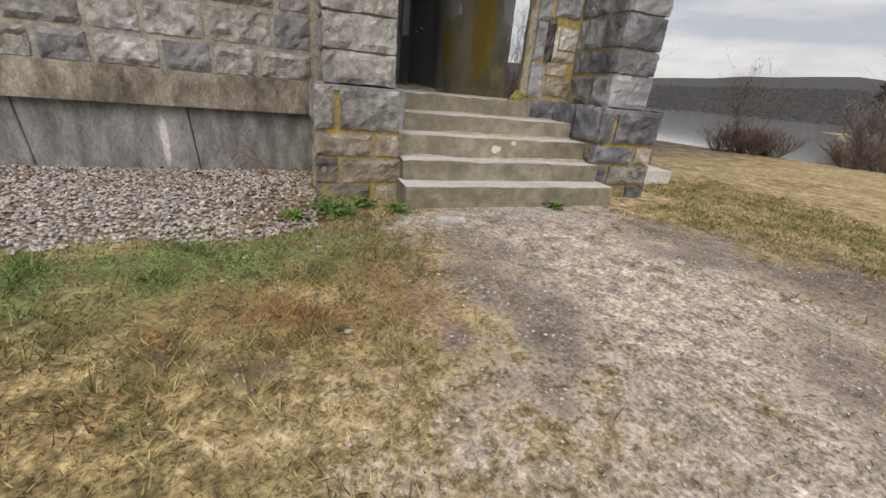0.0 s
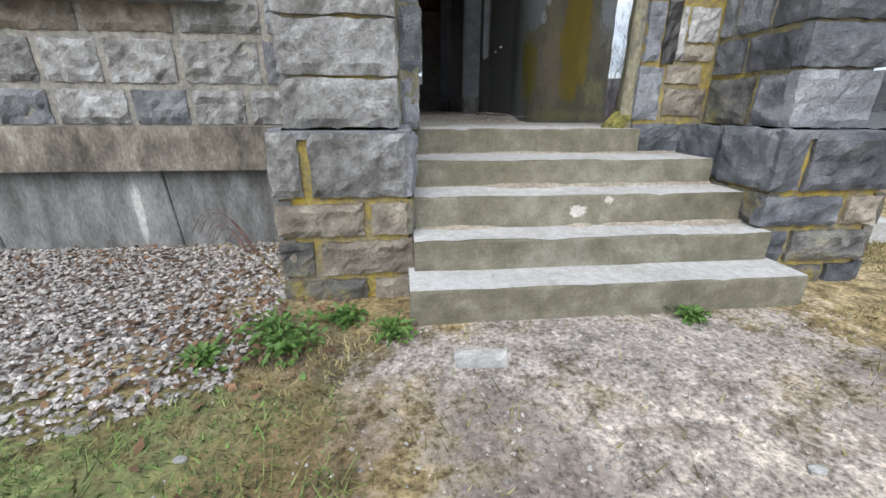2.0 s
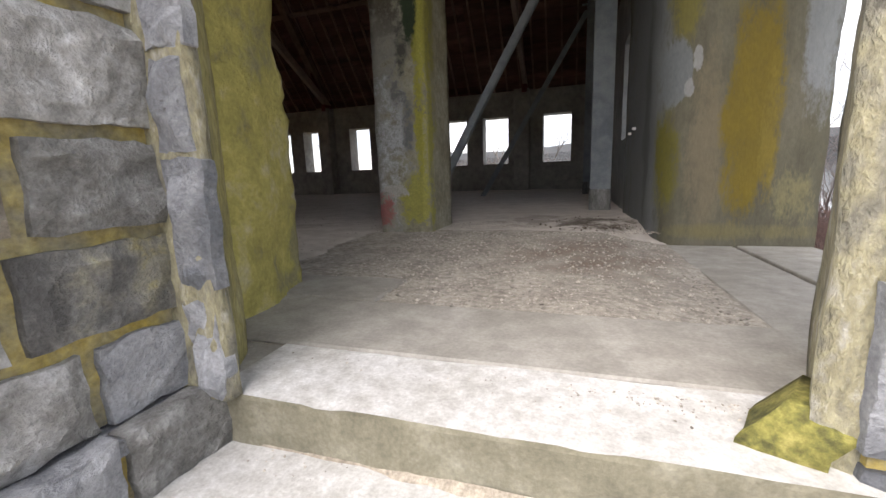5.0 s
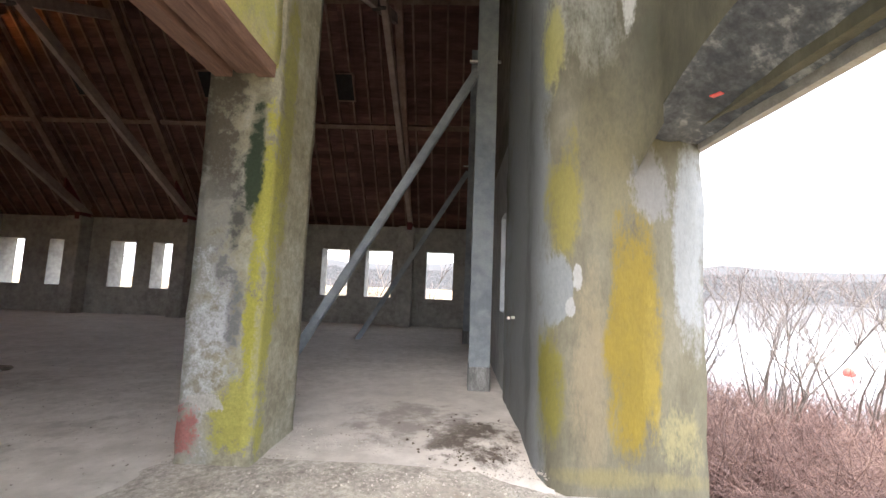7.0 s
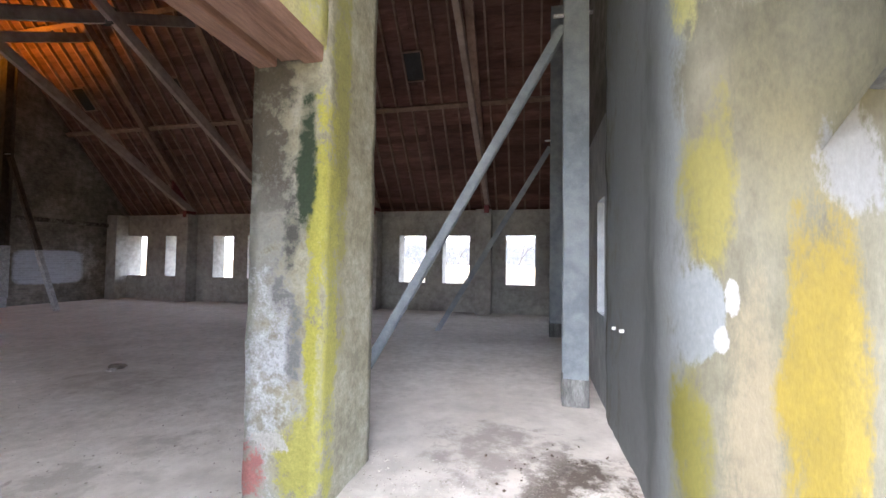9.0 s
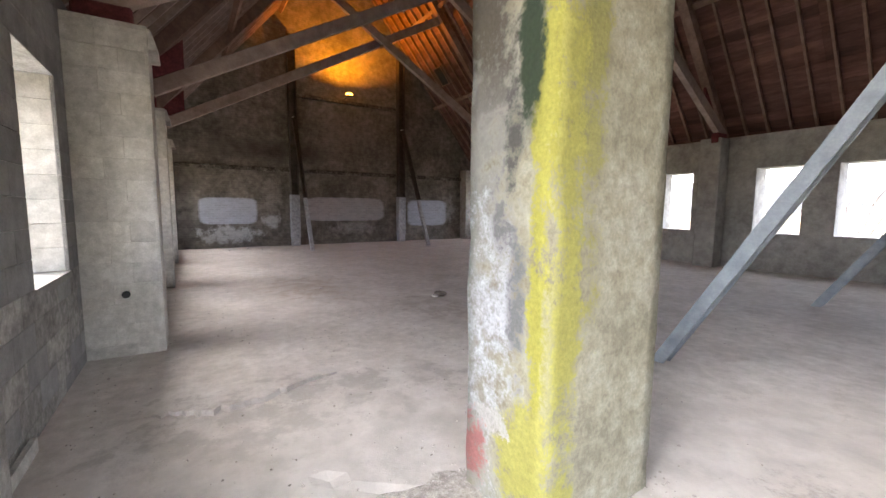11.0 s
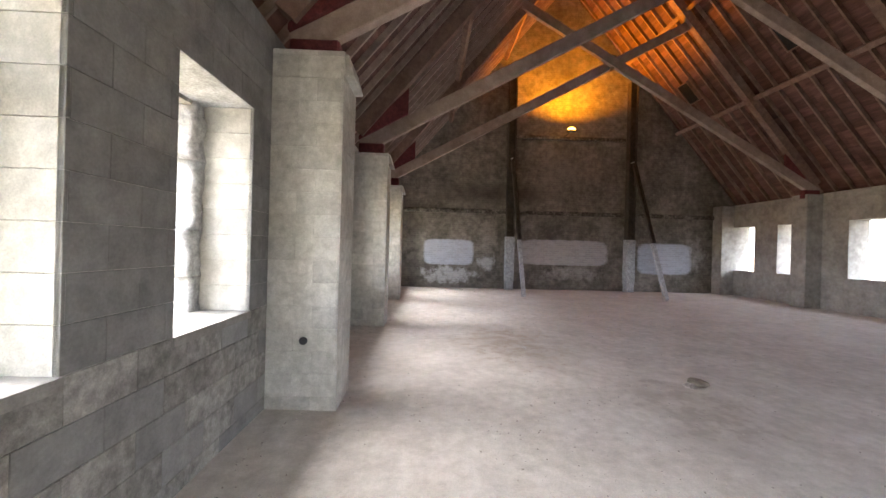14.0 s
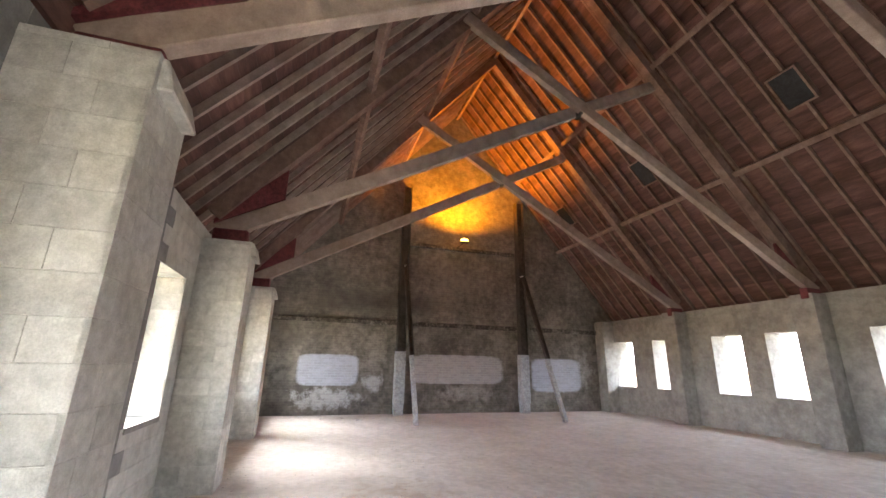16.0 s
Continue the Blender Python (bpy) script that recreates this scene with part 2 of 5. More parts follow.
FLOOR = material("dusty_floor", [(0.5, 0.465, 0.425), (0.57, 0.53, 0.49), (0.63, 0.595, 0.555)], 1.2, 0.97, 0.25, 80, grain=0.1, patches=[
    ((0.4, 0.372, 0.345), (2.3, 9.2, 0), (1.3, 1.7, HUGE), 1.6, 0.4),
    ((0.39, 0.36, 0.32), (1.2, 6.9, 0), (2.0, 1.7, HUGE), 1.8, 0.5),
    ((0.43, 0.37, 0.31), (-5.2, 8.3, 0), (1.3, 0.8, HUGE), 1.5, 0.8),
    ((0.42, 0.38, 0.34), (-2.6, 9.6, 0), (0.9, 0.5, HUGE), 1.5, 0.9),
    ((0.4, 0.37, 0.335), (-0.6, 7.2, 0), (0.5, 1.2, HUGE), 1.5, 0.9),
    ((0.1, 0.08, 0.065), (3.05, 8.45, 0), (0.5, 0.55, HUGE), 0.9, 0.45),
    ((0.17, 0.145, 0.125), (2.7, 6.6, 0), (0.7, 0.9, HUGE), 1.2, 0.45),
    ((0.28, 0.25, 0.23), (2.4, 8.9, 0), (0.6, 0.6, HUGE), 1.2, 0.6)])
GRIT = material("porch_grit", [(0.25, 0.226, 0.195), (0.345, 0.318, 0.28), (0.44, 0.41, 0.366)], 3.5, 0.95, 0.7, 110, grain=0.3, patches=[
    ((0.2, 0.16, 0.13), (2.9, 6.8, 0), (0.6, 0.7, HUGE), 1.4, 0.5)])
SLAB = material("porch_slab", [(0.265, 0.252, 0.226), (0.315, 0.302, 0.277), (0.37, 0.357, 0.332)], 1.2, 0.8, 0.2, 80, vary=0.06, grain=0.14)
PILLAR = material("pillar_paint", [(0.22, 0.207, 0.15), (0.29, 0.277, 0.207), (0.34, 0.33, 0.27)], 2.0, 0.85, 0.5, 55, grain=0.2, patches=[
    ((0.248, 0.248, 0.224), (0.85, 7.65, 1.60), (0.42, 0.2, 2.2), 0.6, 0.3),
    ((0.08, 0.072, 0.056), (1.0, 7.62, 2.5), (0.24, 0.3, 0.7), 0.7, 0.35),
    ((0.16, 0.156, 0.144), (0.95, 7.62, 1.75), (0.2, 0.3, 0.4), 1.8, 0.7),
    ((0.376, 0.392, 0.416), (1.03, 7.62, 0.95), (0.2, 0.15, 0.75), 1.2, 0.6),
    ((0.072, 0.072, 0.064), (1.16, 7.62, 1.72), (0.07, 0.15, 0.3), 0.9, 0.5),
    ((0.136, 0.14, 0.144), (1.2, 7.62, 1.1), (0.05, 0.15, 0.45), 1.6, 1.1),
    ((0.144, 0.144, 0.144), (1.08, 7.62, 1.45), (0.07, 0.15, 0.25), 0.9, 0.9),
    ((0.296, 0.284, 0.056), (1.36, 7.62, 1.45), (0.085, 0.15, 1.3), 0.6, 0.45),
    ((0.28, 0.268, 0.16), (1.4, 7.68, 0.9), (0.04, 0.12, 0.8), 1.4, 0.9),
    ((0.288, 0.276, 0.072), (1.24, 7.62, 0.32), (0.2, 0.15, 0.26), 0.5, 0.4),
    ((0.024, 0.04, 0.0208), (1.26, 7.62, 2.30), (0.085, 0.15, 0.5), 0.6, 0.25),
    ((0.232, 0.224, 0.08), (1.42, 7.85, 2.80), (0.12, 0.13, 1.9), 0.6, 0.4),
    ((0.336, 0.328, 0.312), (1.05, 7.62, 0.42), (0.13, 0.2, 0.07), 0.4, 0.5),
    ((0.288, 0.276, 0.072), (1.42, 7.74, 1.1), (0.1, 0.1, 1.6), 0.7, 0.4),
    ((0.272, 0.112, 0.104), (0.91, 7.62, 0.22), (0.1, 0.2, 0.17), 0.8, 0.7)])
OVERWALL = material("tower_wall_paint", [(0.44, 0.43, 0.26), (0.53, 0.52, 0.3), (0.56, 0.54, 0.42)], 1.4, 0.85, 0.4, 55, grain=0.2, patches=[
    ((0.6, 0.6, 0.58), (1.38, 7.5, 3.3), (HUGE, 0.05, 0.16), 0.5, 0.5),
    ((0.47, 0.47, 0.18), (1.38, 7.00, 3.60), (HUGE, 0.8, 0.7), 0.9, 0.5)])
YELLOWPIER = material("ochre_stained_wall", [(0.095, 0.092, 0.066), (0.127, 0.121, 0.086), (0.16, 0.152, 0.118)], 1.1, 0.75, 0.5, 50, grain=0.12, stretch=(1, 1, 0.4), patches=[
    ((0.16, 0.174, 0.184), (3.38, 8.3, 2.0), (0.2, 2.0, 9), 0.5, 0.2),
    ((0.0967, 0.106, 0.112), (3.44, 8.25, 1.6), (0.1, 0.2, 2.5), 1.2, 0.5),
    ((0.29, 0.3, 0.265), (3.78, 7.7, 3.75), (0.32, 0.3, 0.7), 0.9, 0.3),
    ((0.27, 0.26, 0.1), (3.56, 7.7, 3.3), (0.09, 0.25, 0.5), 0.8, 0.4),
    ((0.0677, 0.0774, 0.0556), (4.45, 7.7, 3.3), (0.3, 0.3, 0.75), 1.1, 0.25),
    ((0.15, 0.14, 0.09), (4.05, 7.7, 2.4), (0.32, 0.3, 0.75), 1.1, 0.25),
    ((0.48, 0.49, 0.48), (4.12, 7.7, 3.75), (0.05, 0.3, 0.42), 0.5, 0.3),
    ((0.165, 0.15, 0.0387), (3.65, 7.7, 2.05), (0.14, 0.3, 0.5), 0.7, 0.3),
    ((0.174, 0.15, 0.101), (3.84, 7.7, 0.75), (0.17, 0.3, 0.85), 0.9, 0.25),
    ((0.13, 0.121, 0.0242), (3.55, 7.7, 0.55), (0.12, 0.3, 0.6), 0.7, 0.3),
    ((0.174, 0.13, 0.0121), (4.17, 7.7, 0.95), (0.22, 0.3, 1.0), 0.5, 0.22),
    ((0.208, 0.16, 0.0242), (4.3, 7.7, 0.75), (0.08, 0.3, 0.7), 0.9, 0.35),
    ((0.165, 0.184, 0.198), (3.58, 7.7, 1.32), (0.13, 0.3, 0.3), 0.35, 0.25),
    ((0.184, 0.189, 0.193), (4.32, 7.7, 2.15), (0.16, 0.3, 0.24), 0.8, 0.55),
    ((0.222, 0.242, 0.261), (4.58, 7.7, 1.65), (0.13, 0.3, 0.85), 0.6, 0.25),
    ((0.193, 0.179, 0.0967), (4.5, 7.7, 0.3), (0.2, 0.3, 0.3), 0.8, 0.4),
    ((0.174, 0.154, 0.0774), (4.1, 7.7, 0.0), (0.7, 0.3, 0.08), 1.0, 0.2),
    ((0.29, 0.3, 0.305), (3.75, 7.7, 1.43), (0.035, 0.3, 0.1), 0.4, 0.4),
    ((0.271, 0.281, 0.29), (3.7, 7.7, 1.19), (0.04, 0.3, 0.08), 0.4, 0.4)])
INNERWALL = material("tower_inner_wall", [(0.27, 0.285, 0.285), (0.34, 0.355, 0.355), (0.42, 0.43, 0.42)], 0.9, 0.8, 0.3, 50, stretch=(1, 1, 0.6), grain=0.14)
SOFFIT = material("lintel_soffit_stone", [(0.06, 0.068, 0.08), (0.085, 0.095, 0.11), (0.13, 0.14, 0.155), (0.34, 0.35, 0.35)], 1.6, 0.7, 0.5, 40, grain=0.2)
DARKROUGH = material("sooty_stone", [(0.045, 0.04, 0.035), (0.12, 0.115, 0.1), (0.24, 0.23, 0.21)], 1.8, 0.95, 0.9, 40)
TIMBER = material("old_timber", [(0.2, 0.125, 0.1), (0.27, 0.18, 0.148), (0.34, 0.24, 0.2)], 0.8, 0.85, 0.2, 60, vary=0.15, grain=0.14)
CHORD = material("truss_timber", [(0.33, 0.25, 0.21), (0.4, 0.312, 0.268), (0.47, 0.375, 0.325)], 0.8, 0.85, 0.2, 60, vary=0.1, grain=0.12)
BOARDS = material("roof_boards", [(0.1, 0.048, 0.04), (0.15, 0.075, 0.062), (0.21, 0.112, 0.094)], 0.7, 0.85, 0.2, 60, vary=0.3, island=True, grain=0.16, stretch=(0.4, 2, 2))
LINTELWOOD = material("lintel_planks", [(0.13, 0.07, 0.052), (0.2, 0.118, 0.09), (0.27, 0.17, 0.135)], 1.2, 0.6, 0.25, 60, stretch=(4, 0.5, 4), grain=0.14, vary=0.25)
RUSTRED = material("red_end_plate", [(0.12, 0.025, 0.03), (0.18, 0.045, 0.05)], 2, 0.8, 0.2)
STEEL = material("grey_steel", [(0.2, 0.235, 0.27), (0.27, 0.31, 0.35), (0.32, 0.36, 0.39)], 0.8, 0.55, 0.06, 50, grain=0.1)
STEEL_DARK = material("dark_steel", [(0.05, 0.045, 0.04), (0.09, 0.08, 0.07)], 1, 0.7, 0.1)
STEEL_PALE = material("pale_painted_steel", [(0.36, 0.38, 0.41), (0.46, 0.48, 0.5)], 1.5, 0.6, 0.1)
BLACK = material("dark_vent", [(0.012, 0.013, 0.016), (0.03, 0.032, 0.038)], 2, 0.6, 0.05)
WHITEMETAL = material("bright_metal", [(0.6, 0.6, 0.6), (0.7, 0.7, 0.7)], 2, 0.4, 0.0)
PIPE = material("black_pipe", [(0.02, 0.02, 0.02), (0.06, 0.06, 0.06)], 3, 0.5, 0.1)
GROUND = material("lawn_and_dirt", [(0.2, 0.15, 0.07), (0.33, 0.26, 0.13), (0.42, 0.34, 0.2)], 1.6, 0.98, 0.9, 48, grain=0.8, patches=[
    ((0.12, 0.095, 0.065), (1.35, 3.4, 0), (0.6, 0.4, HUGE), 1.2, 0.6),
    ((0.15, 0.175, 0.07), (0.2, 2.75, 0), (1.6, 0.6, HUGE), 1.2, 0.5),
    ((0.09, 0.07, 0.05), (0.7, 2.1, 0), (0.3, 0.2, HUGE), 1.2, 0.9),
    ((0.22, 0.14, 0.06), (0.9, 2.3, 0), (0.5, 0.25, HUGE), 1.2, 0.9),
    ((0.38, 0.335, 0.3), (2.75, 2.5, 0), (1.25, 1.5, HUGE), 0.8, 0.3),
    ((0.37, 0.325, 0.29), (3.0, 1.0, 0), (2.0, 1.9, HUGE), 0.9, 0.35),
    ((0.25, 0.22, 0.195), (4.2, -2.0, 0), (2.6, 3.0, HUGE), 0.9, 0.35),
    ((0.15, 0.12, 0.11), (4.3, 1.9, 0), (0.8, 1.0, HUGE), 1.4, 0.5),
    ((0.2, 0.13, 0.07), (1.5, 2.4, 0), (0.4, 0.7, HUGE), 1.4, 0.5),
    ((0.17, 0.13, 0.105), (-1.0, 3.95, 0), (2.2, 1.0, HUGE), 0.5, 0.15),
    ((0.08, 0.058, 0.05), (9, 12, 0), (6, 5.5, HUGE), 0.8, 0.3),
    ((0.45, 0.4, 0.345), (2.9, 2.1, 0), (0.7, 0.9, HUGE), 1.2, 0.8),
    ((0.2, 0.17, 0.15), (1.95, 2.3, 0), (0.35, 0.8, HUGE), 1.2, 0.8),
    ((0.21, 0.18, 0.165), (3.7, 2.75, 0), (0.5, 0.55, HUGE), 1.2, 0.7),
    ((0.24, 0.2, 0.175), (3.2, 1.3, 0), (0.4, 0.5, HUGE), 1.2, 0.9),
    ((0.36, 0.325, 0.3), (2.7, 3.35, 0), (1.1, 0.3, HUGE), 0.8, 0.25)])
GRASS = material("grass_blades", [(0.15, 0.155, 0.05), (0.26, 0.23, 0.1), (0.38, 0.32, 0.18)], 1.6, 0.8, 0.0, 30, vary=0.8, island=True, patches=[
    ((0.25, 0.15, 0.06), (1.0, 2.35, 0), (0.55, 0.3, HUGE), 1.2, 0.9),
    ((0.27, 0.17, 0.07), (0.4, 1.9, 0), (0.35, 0.15, HUGE), 1.2, 0.9),
    ((0.11, 0.19, 0.05), (0.3, 2.85, 0), (1.7, 0.5, HUGE), 1.2, 0.5)])
JAMB_PALE = material("pale_window_stone", [(0.33, 0.33, 0.325), (0.46, 0.46, 0.455), (0.58, 0.58, 0.575)], 3.0, 0.95, 0.7, 60, vary=0.12, grain=0.2)
PEBBLE = material("pebbles", [(0.26, 0.245, 0.235), (0.38, 0.36, 0.345), (0.52, 0.5, 0.48)], 20, 0.85, 0.2, 90, vary=0.42, island=True)
RUBBLE = material("rubble_grit", [(0.29, 0.265, 0.235), (0.39, 0.36, 0.322), (0.49, 0.455, 0.41)], 20, 0.9, 0.2, 90, vary=0.35, island=True)
LEAFLITTER = material("leaf_litter", [(0.12, 0.07, 0.04), (0.2, 0.12, 0.07)], 6, 0.9, 0.1, vary=0.4, island=True)
WEED = material("weed_leaves", [(0.06, 0.135, 0.025), (0.11, 0.205, 0.045)], 5, 0.6, 0.1, vary=0.3, island=True)
BRAMBLE = material("bramble_stems", [(0.1, 0.056, 0.05), (0.15, 0.09, 0.077), (0.2, 0.13, 0.107)], 1, 0.85, 0.0, vary=0.35, island=True)
BARK = material("grey_bark", [(0.13, 0.112, 0.1), (0.21, 0.185, 0.165)], 3, 0.9, 0.3)
NEEDLES = material("pine_needles", [(0.018, 0.035, 0.018), (0.04, 0.065, 0.03)], 0.6, 0.8, 0.0, vary=0.4, island=True)
TWIGS = material("winter_twigs", [(0.15, 0.125, 0.118), (0.25, 0.212, 0.2)], 0.5, 0.9, 0.0, vary=0.3, island=True)
WOODS = material("far_woods", [(0.036, 0.04, 0.045), (0.045, 0.047, 0.05), (0.055, 0.053, 0.053)], 0.02, 1.0, 0.0, 0.4, vary=0.08, island=True, grain=0.1)
ROOFING = material("slate_roofing", [(0.06, 0.06, 0.065), (0.1, 0.1, 0.105)], 2, 0.8, 0.3)
MOSS = material("moss", [(0.1, 0.1, 0.03), (0.2, 0.19, 0.05), (0.28, 0.25, 0.08)], 5, 0.95, 0.6, 60)
SAND = material("step_sand", [(0.3, 0.26, 0.21), (0.38, 0.335, 0.275), (0.46, 0.41, 0.345)], 6, 0.97, 0.6, 120, grain=0.3)
BUOYRED = material("red_plastic", [(0.6, 0.05, 0.04), (0.65, 0.07, 0.05)], 2, 0.4, 0.0)


def water_material():
    m = bpy.data.materials.new("lake_water")
    m.use_nodes = True
    n, l = m.node_tree.nodes, m.node_tree.links
    b = n["Principled BSDF"]
    # Base far paler than water: part of the sky's reflection put into the colour.
    b.inputs["Base Color"].default_value, b.inputs["Roughness"].default_value = (0.3, 0.32, 0.335, 1), 0.07
    b.inputs["IOR"].default_value = 1.33
    geo, t, bump = n.new("ShaderNodeNewGeometry"), n.new("ShaderNodeTexNoise"), n.new("ShaderNodeBump")
    t.inputs["Scale"].default_value, t.inputs["Detail"].default_value = 0.9, 4
    bump.inputs["Strength"].default_value, bump.inputs["Distance"].default_value = 0.1, 0.05
    l.new(geo.outputs["Position"], t.inputs["Vector"])
    l.new(t.outputs["Fac"], bump.inputs["Height"])
    l.new(bump.outputs[0], b.inputs["Normal"])
    return m


WATER = water_material()


def glow_material(name, colour, strength):
    m = bpy.data.materials.new(name)
    m.use_nodes = True
    b = m.node_tree.nodes["Principled BSDF"]
    b.inputs["Emission Color"].default_value, b.inputs["Emission Strength"].default_value = rgba(colour), strength
    return m


LAMPGLOW = glow_material("sodium_bulb", (1.0, 0.42, 0.04), 0.7)


# ---- mesh helpers ----
def part(name, bm, mat, parent=None, label=""):
    me = bpy.data.meshes.new(name)
    bm.normal_update()
    bm.to_mesh(me)
    bm.free()
    me.materials.append(mat)
    ob = new(name, me)
    ob.parent = parent
    if label:
        ob["label"] = label
    return ob


def thing(name, label, category, kind="", group="", at=(0, 0, 0)):
    ob = new(name)
    ob.empty_display_size = 0.1
    ob.location = at
    return tagged(ob, label, category, group, kind)


def box(bm, x0, x1, y0, y1, z0, z1, m=None):
    v = [bm.verts.new((x, y, z)) for x in (x0, x1) for y in (y0, y1) for z in (z0, z1)]
    if m:
        for p in v:
            p.co = m @ p.co
    for f in ((0, 1, 3, 2), (4, 6, 7, 5), (0, 4, 5, 1), (2, 3, 7, 6), (0, 2, 6, 4), (1, 5, 7, 3)):
        bm.faces.new([v[i] for i in f])
    return v


def bevelled(bm, width=0.01):
    bmesh.ops.bevel(bm, geom=bm.edges[:], offset=width, segments=1, affect="EDGES")
    return bm


def beam_between(bm, a, b, wide, deep, side=(1, 0, 0)):
    """A squared timber from a to b, wide along side and deep across it."""
    a, b, s = Vector(a), Vector(b), Vector(side).normalized()
    d = (b - a).normalized()
    u = d.cross(s).normalized()
    v = []
    for p in (a, b):
        for i, j in ((-1, -1), (1, -1), (1, 1), (-1, 1)):
            v.append(bm.verts.new(p + s * wide / 2 * i + u * deep / 2 * j))
    for f in ((0, 1, 2, 3), (7, 6, 5, 4), (0, 4, 5, 1), (1, 5, 6, 2), (2, 6, 7, 3), (3, 7, 4, 0)):
        bm.faces.new([v[i] for i in f])


def cell_wall(bm, axis, u0, u1, lo, hi, z0, z1, openings):
    """A thick wall along x or y with openings (u0, u1, z0, z1) cut through it."""
    us = sorted({u0, u1, *(v for o in openings for v in o[:2] if u0 < v < u1)})
    zs = sorted({z0, z1, *(v for o in openings for v in o[2:] if z0 < v < z1)})
    nu, nz = len(us) - 1, len(zs) - 1
    solid = {}
    for i in range(nu):
        for j in range(nz):
            u, z = (us[i] + us[i + 1]) / 2, (zs[j] + zs[j + 1]) / 2
            solid[i, j] = not any(o[0] < u < o[1] and o[2] < z < o[3] for o in openings)
    made = {}

    def vert(u, v, z):
        k = (round(u, 4), round(v, 4), round(z, 4))
        if k not in made:
            made[k] = bm.verts.new((u, v, z) if axis == "x" else (v, u, z))
        return made[k]

    for (i, j), full in solid.items():
        if not full:
            continue
        a, b, c, d = us[i], us[i + 1], zs[j], zs[j + 1]
        bm.faces.new([vert(a, lo, c), vert(b, lo, c), vert(b, lo, d), vert(a, lo, d)])
        bm.faces.new([vert(a, hi, c), vert(a, hi, d), vert(b, hi, d), vert(b, hi, c)])
        for di, dj, q in ((-1, 0, [(a, c), (a, d)]), (1, 0, [(b, d), (b, c)]), (0, -1, [(b, c), (a, c)]), (0, 1, [(a, d), (b, d)])):
            if not solid.get((i + di, j + dj)):
                (p, r), (s, t) = q
                bm.faces.new([vert(p, lo, r), vert(s, lo, t), vert(s, hi, t), vert(p, hi, r)])
    bmesh.ops.recalc_face_normals(bm, faces=bm.faces[:])


def rough_prism(bm, outline, z0, z1, step=0.12, amp=0.012, rag=3.0, taper=0.0):
    """An upright body over an outline, its sides broken up and uneven."""
    ring = []
    for i, a in enumerate(outline):
        b = outline[(i + 1) % len(outline)]
        n = max(1, round(math.dist(a, b) / step))
        ring += [(a[0] + (b[0] - a[0]) * k / n, a[1] + (b[1] - a[1]) * k / n) for k in range(n)]
    nz = max(1, round((z1 - z0) / step))
    rows = []
    for j in range(nz + 1):
        z = z0 + (z1 - z0) * j / nz
        row = []
        for x, y in ring:
            o = noise.noise_vector((x * rag, y * rag, z * rag)) * amp + noise.noise_vector((x * rag * 4, y * rag * 4, z * rag * 4)) * amp * 0.4
            row.append(bm.verts.new((x + o.x, y + o.y, z + (o.z if 0 < j < nz else 0))))
        rows.append(row)
    n = len(ring)
    for j in range(nz):
        for i in range(n):
            bm.faces.new([rows[j][i], rows[j][(i + 1) % n], rows[j + 1][(i + 1) % n], rows[j + 1][i]])
    bm.faces.new(rows[0][::-1])
    bm.faces.new(rows[-1])
    for f in bm.faces:
        f.smooth = amp > 0.009
    bmesh.ops.recalc_face_normals(bm, faces=bm.faces[:])


def sheet(bm, xs, ys, height, drop=0.0):
    """A top sheet over the grid lines xs, ys at height(x, y); drop gives it sides."""
    g = [[bm.verts.new((x, y, height(x, y))) for y in ys] for x in xs]
    for i in range(len(xs) - 1):
        for j in range(len(ys) - 1):
            bm.faces.new([g[i][j], g[i + 1][j], g[i + 1][j + 1], g[i][j + 1]])


def lines(a, b, step):
    n = max(1, round(abs(b - a) / step))
    return [a + (b - a) * k / n for k in range(n + 1)]


# ---- plan ----
SOUTH, NORTH, WEST, EAST = 5.53, 18.47, -14.1, 3.5
MID, EAVE, PITCH = 12.0, 3.95, 1.2
WALLTOP = 3.35
# TOWERTOP lies out of view; its height is set to limit the porch's skylight.
TOWER, TOWERTOP = 0.88, 7.4
BAYS = [1.1, -2.75, -6.62, -10.45]
WIN_S = [(-0.452, 0.5), (-2.117, -1.153), (-4.46, -3.5), (-5.98, -5.02), (-8.35, -7.39), (-9.87, -8.91), (-12.0, -11.04), (-13.5, -12.54)]
WIN_N = [(-13.6, -12.65), (-11.72, -10.82), (-9.46, -8.55), (-7.92, -7.0), (-5.75, -4.85), (-4.25, -3.35), (-1.86, -0.92), (-0.33, 0.59), (1.78, 2.71)]
SILL, HEAD = 0.905, 2.53


def deck(y):
    return EAVE + PITCH * (6.5 - abs(y - MID))


# ---- ground, lake and far shore ----
def ground_height(x, y):
    r, az = math.hypot(x - 1.5, y - 2), math.degrees(math.atan2(y - 2, x - 1.5))
    z = -0.83 - 0.035 * max(0, 3.4 - y) * (1 if y > -4 else 7.4 / max(0.1, 3.4 - y)) - 0.01 * max(0, min(r, 14) - 4)
    bank = min(1, max(0, (r - 13.5) / 6.0))
    lake = min(1, max(0, (az - 23) / 4)) * min(1, max(0, (92 - az) / 12))
    z -= 3.6 * lake * bank * bank * (3 - 2 * bank)
    z -= (1 - lake) * 0.9 * bank
    return z + 0.02 * noise.noise((x * 0.9, y * 0.9, 0)) + 0.006 * noise.noise((x * 5, y * 5, 3))


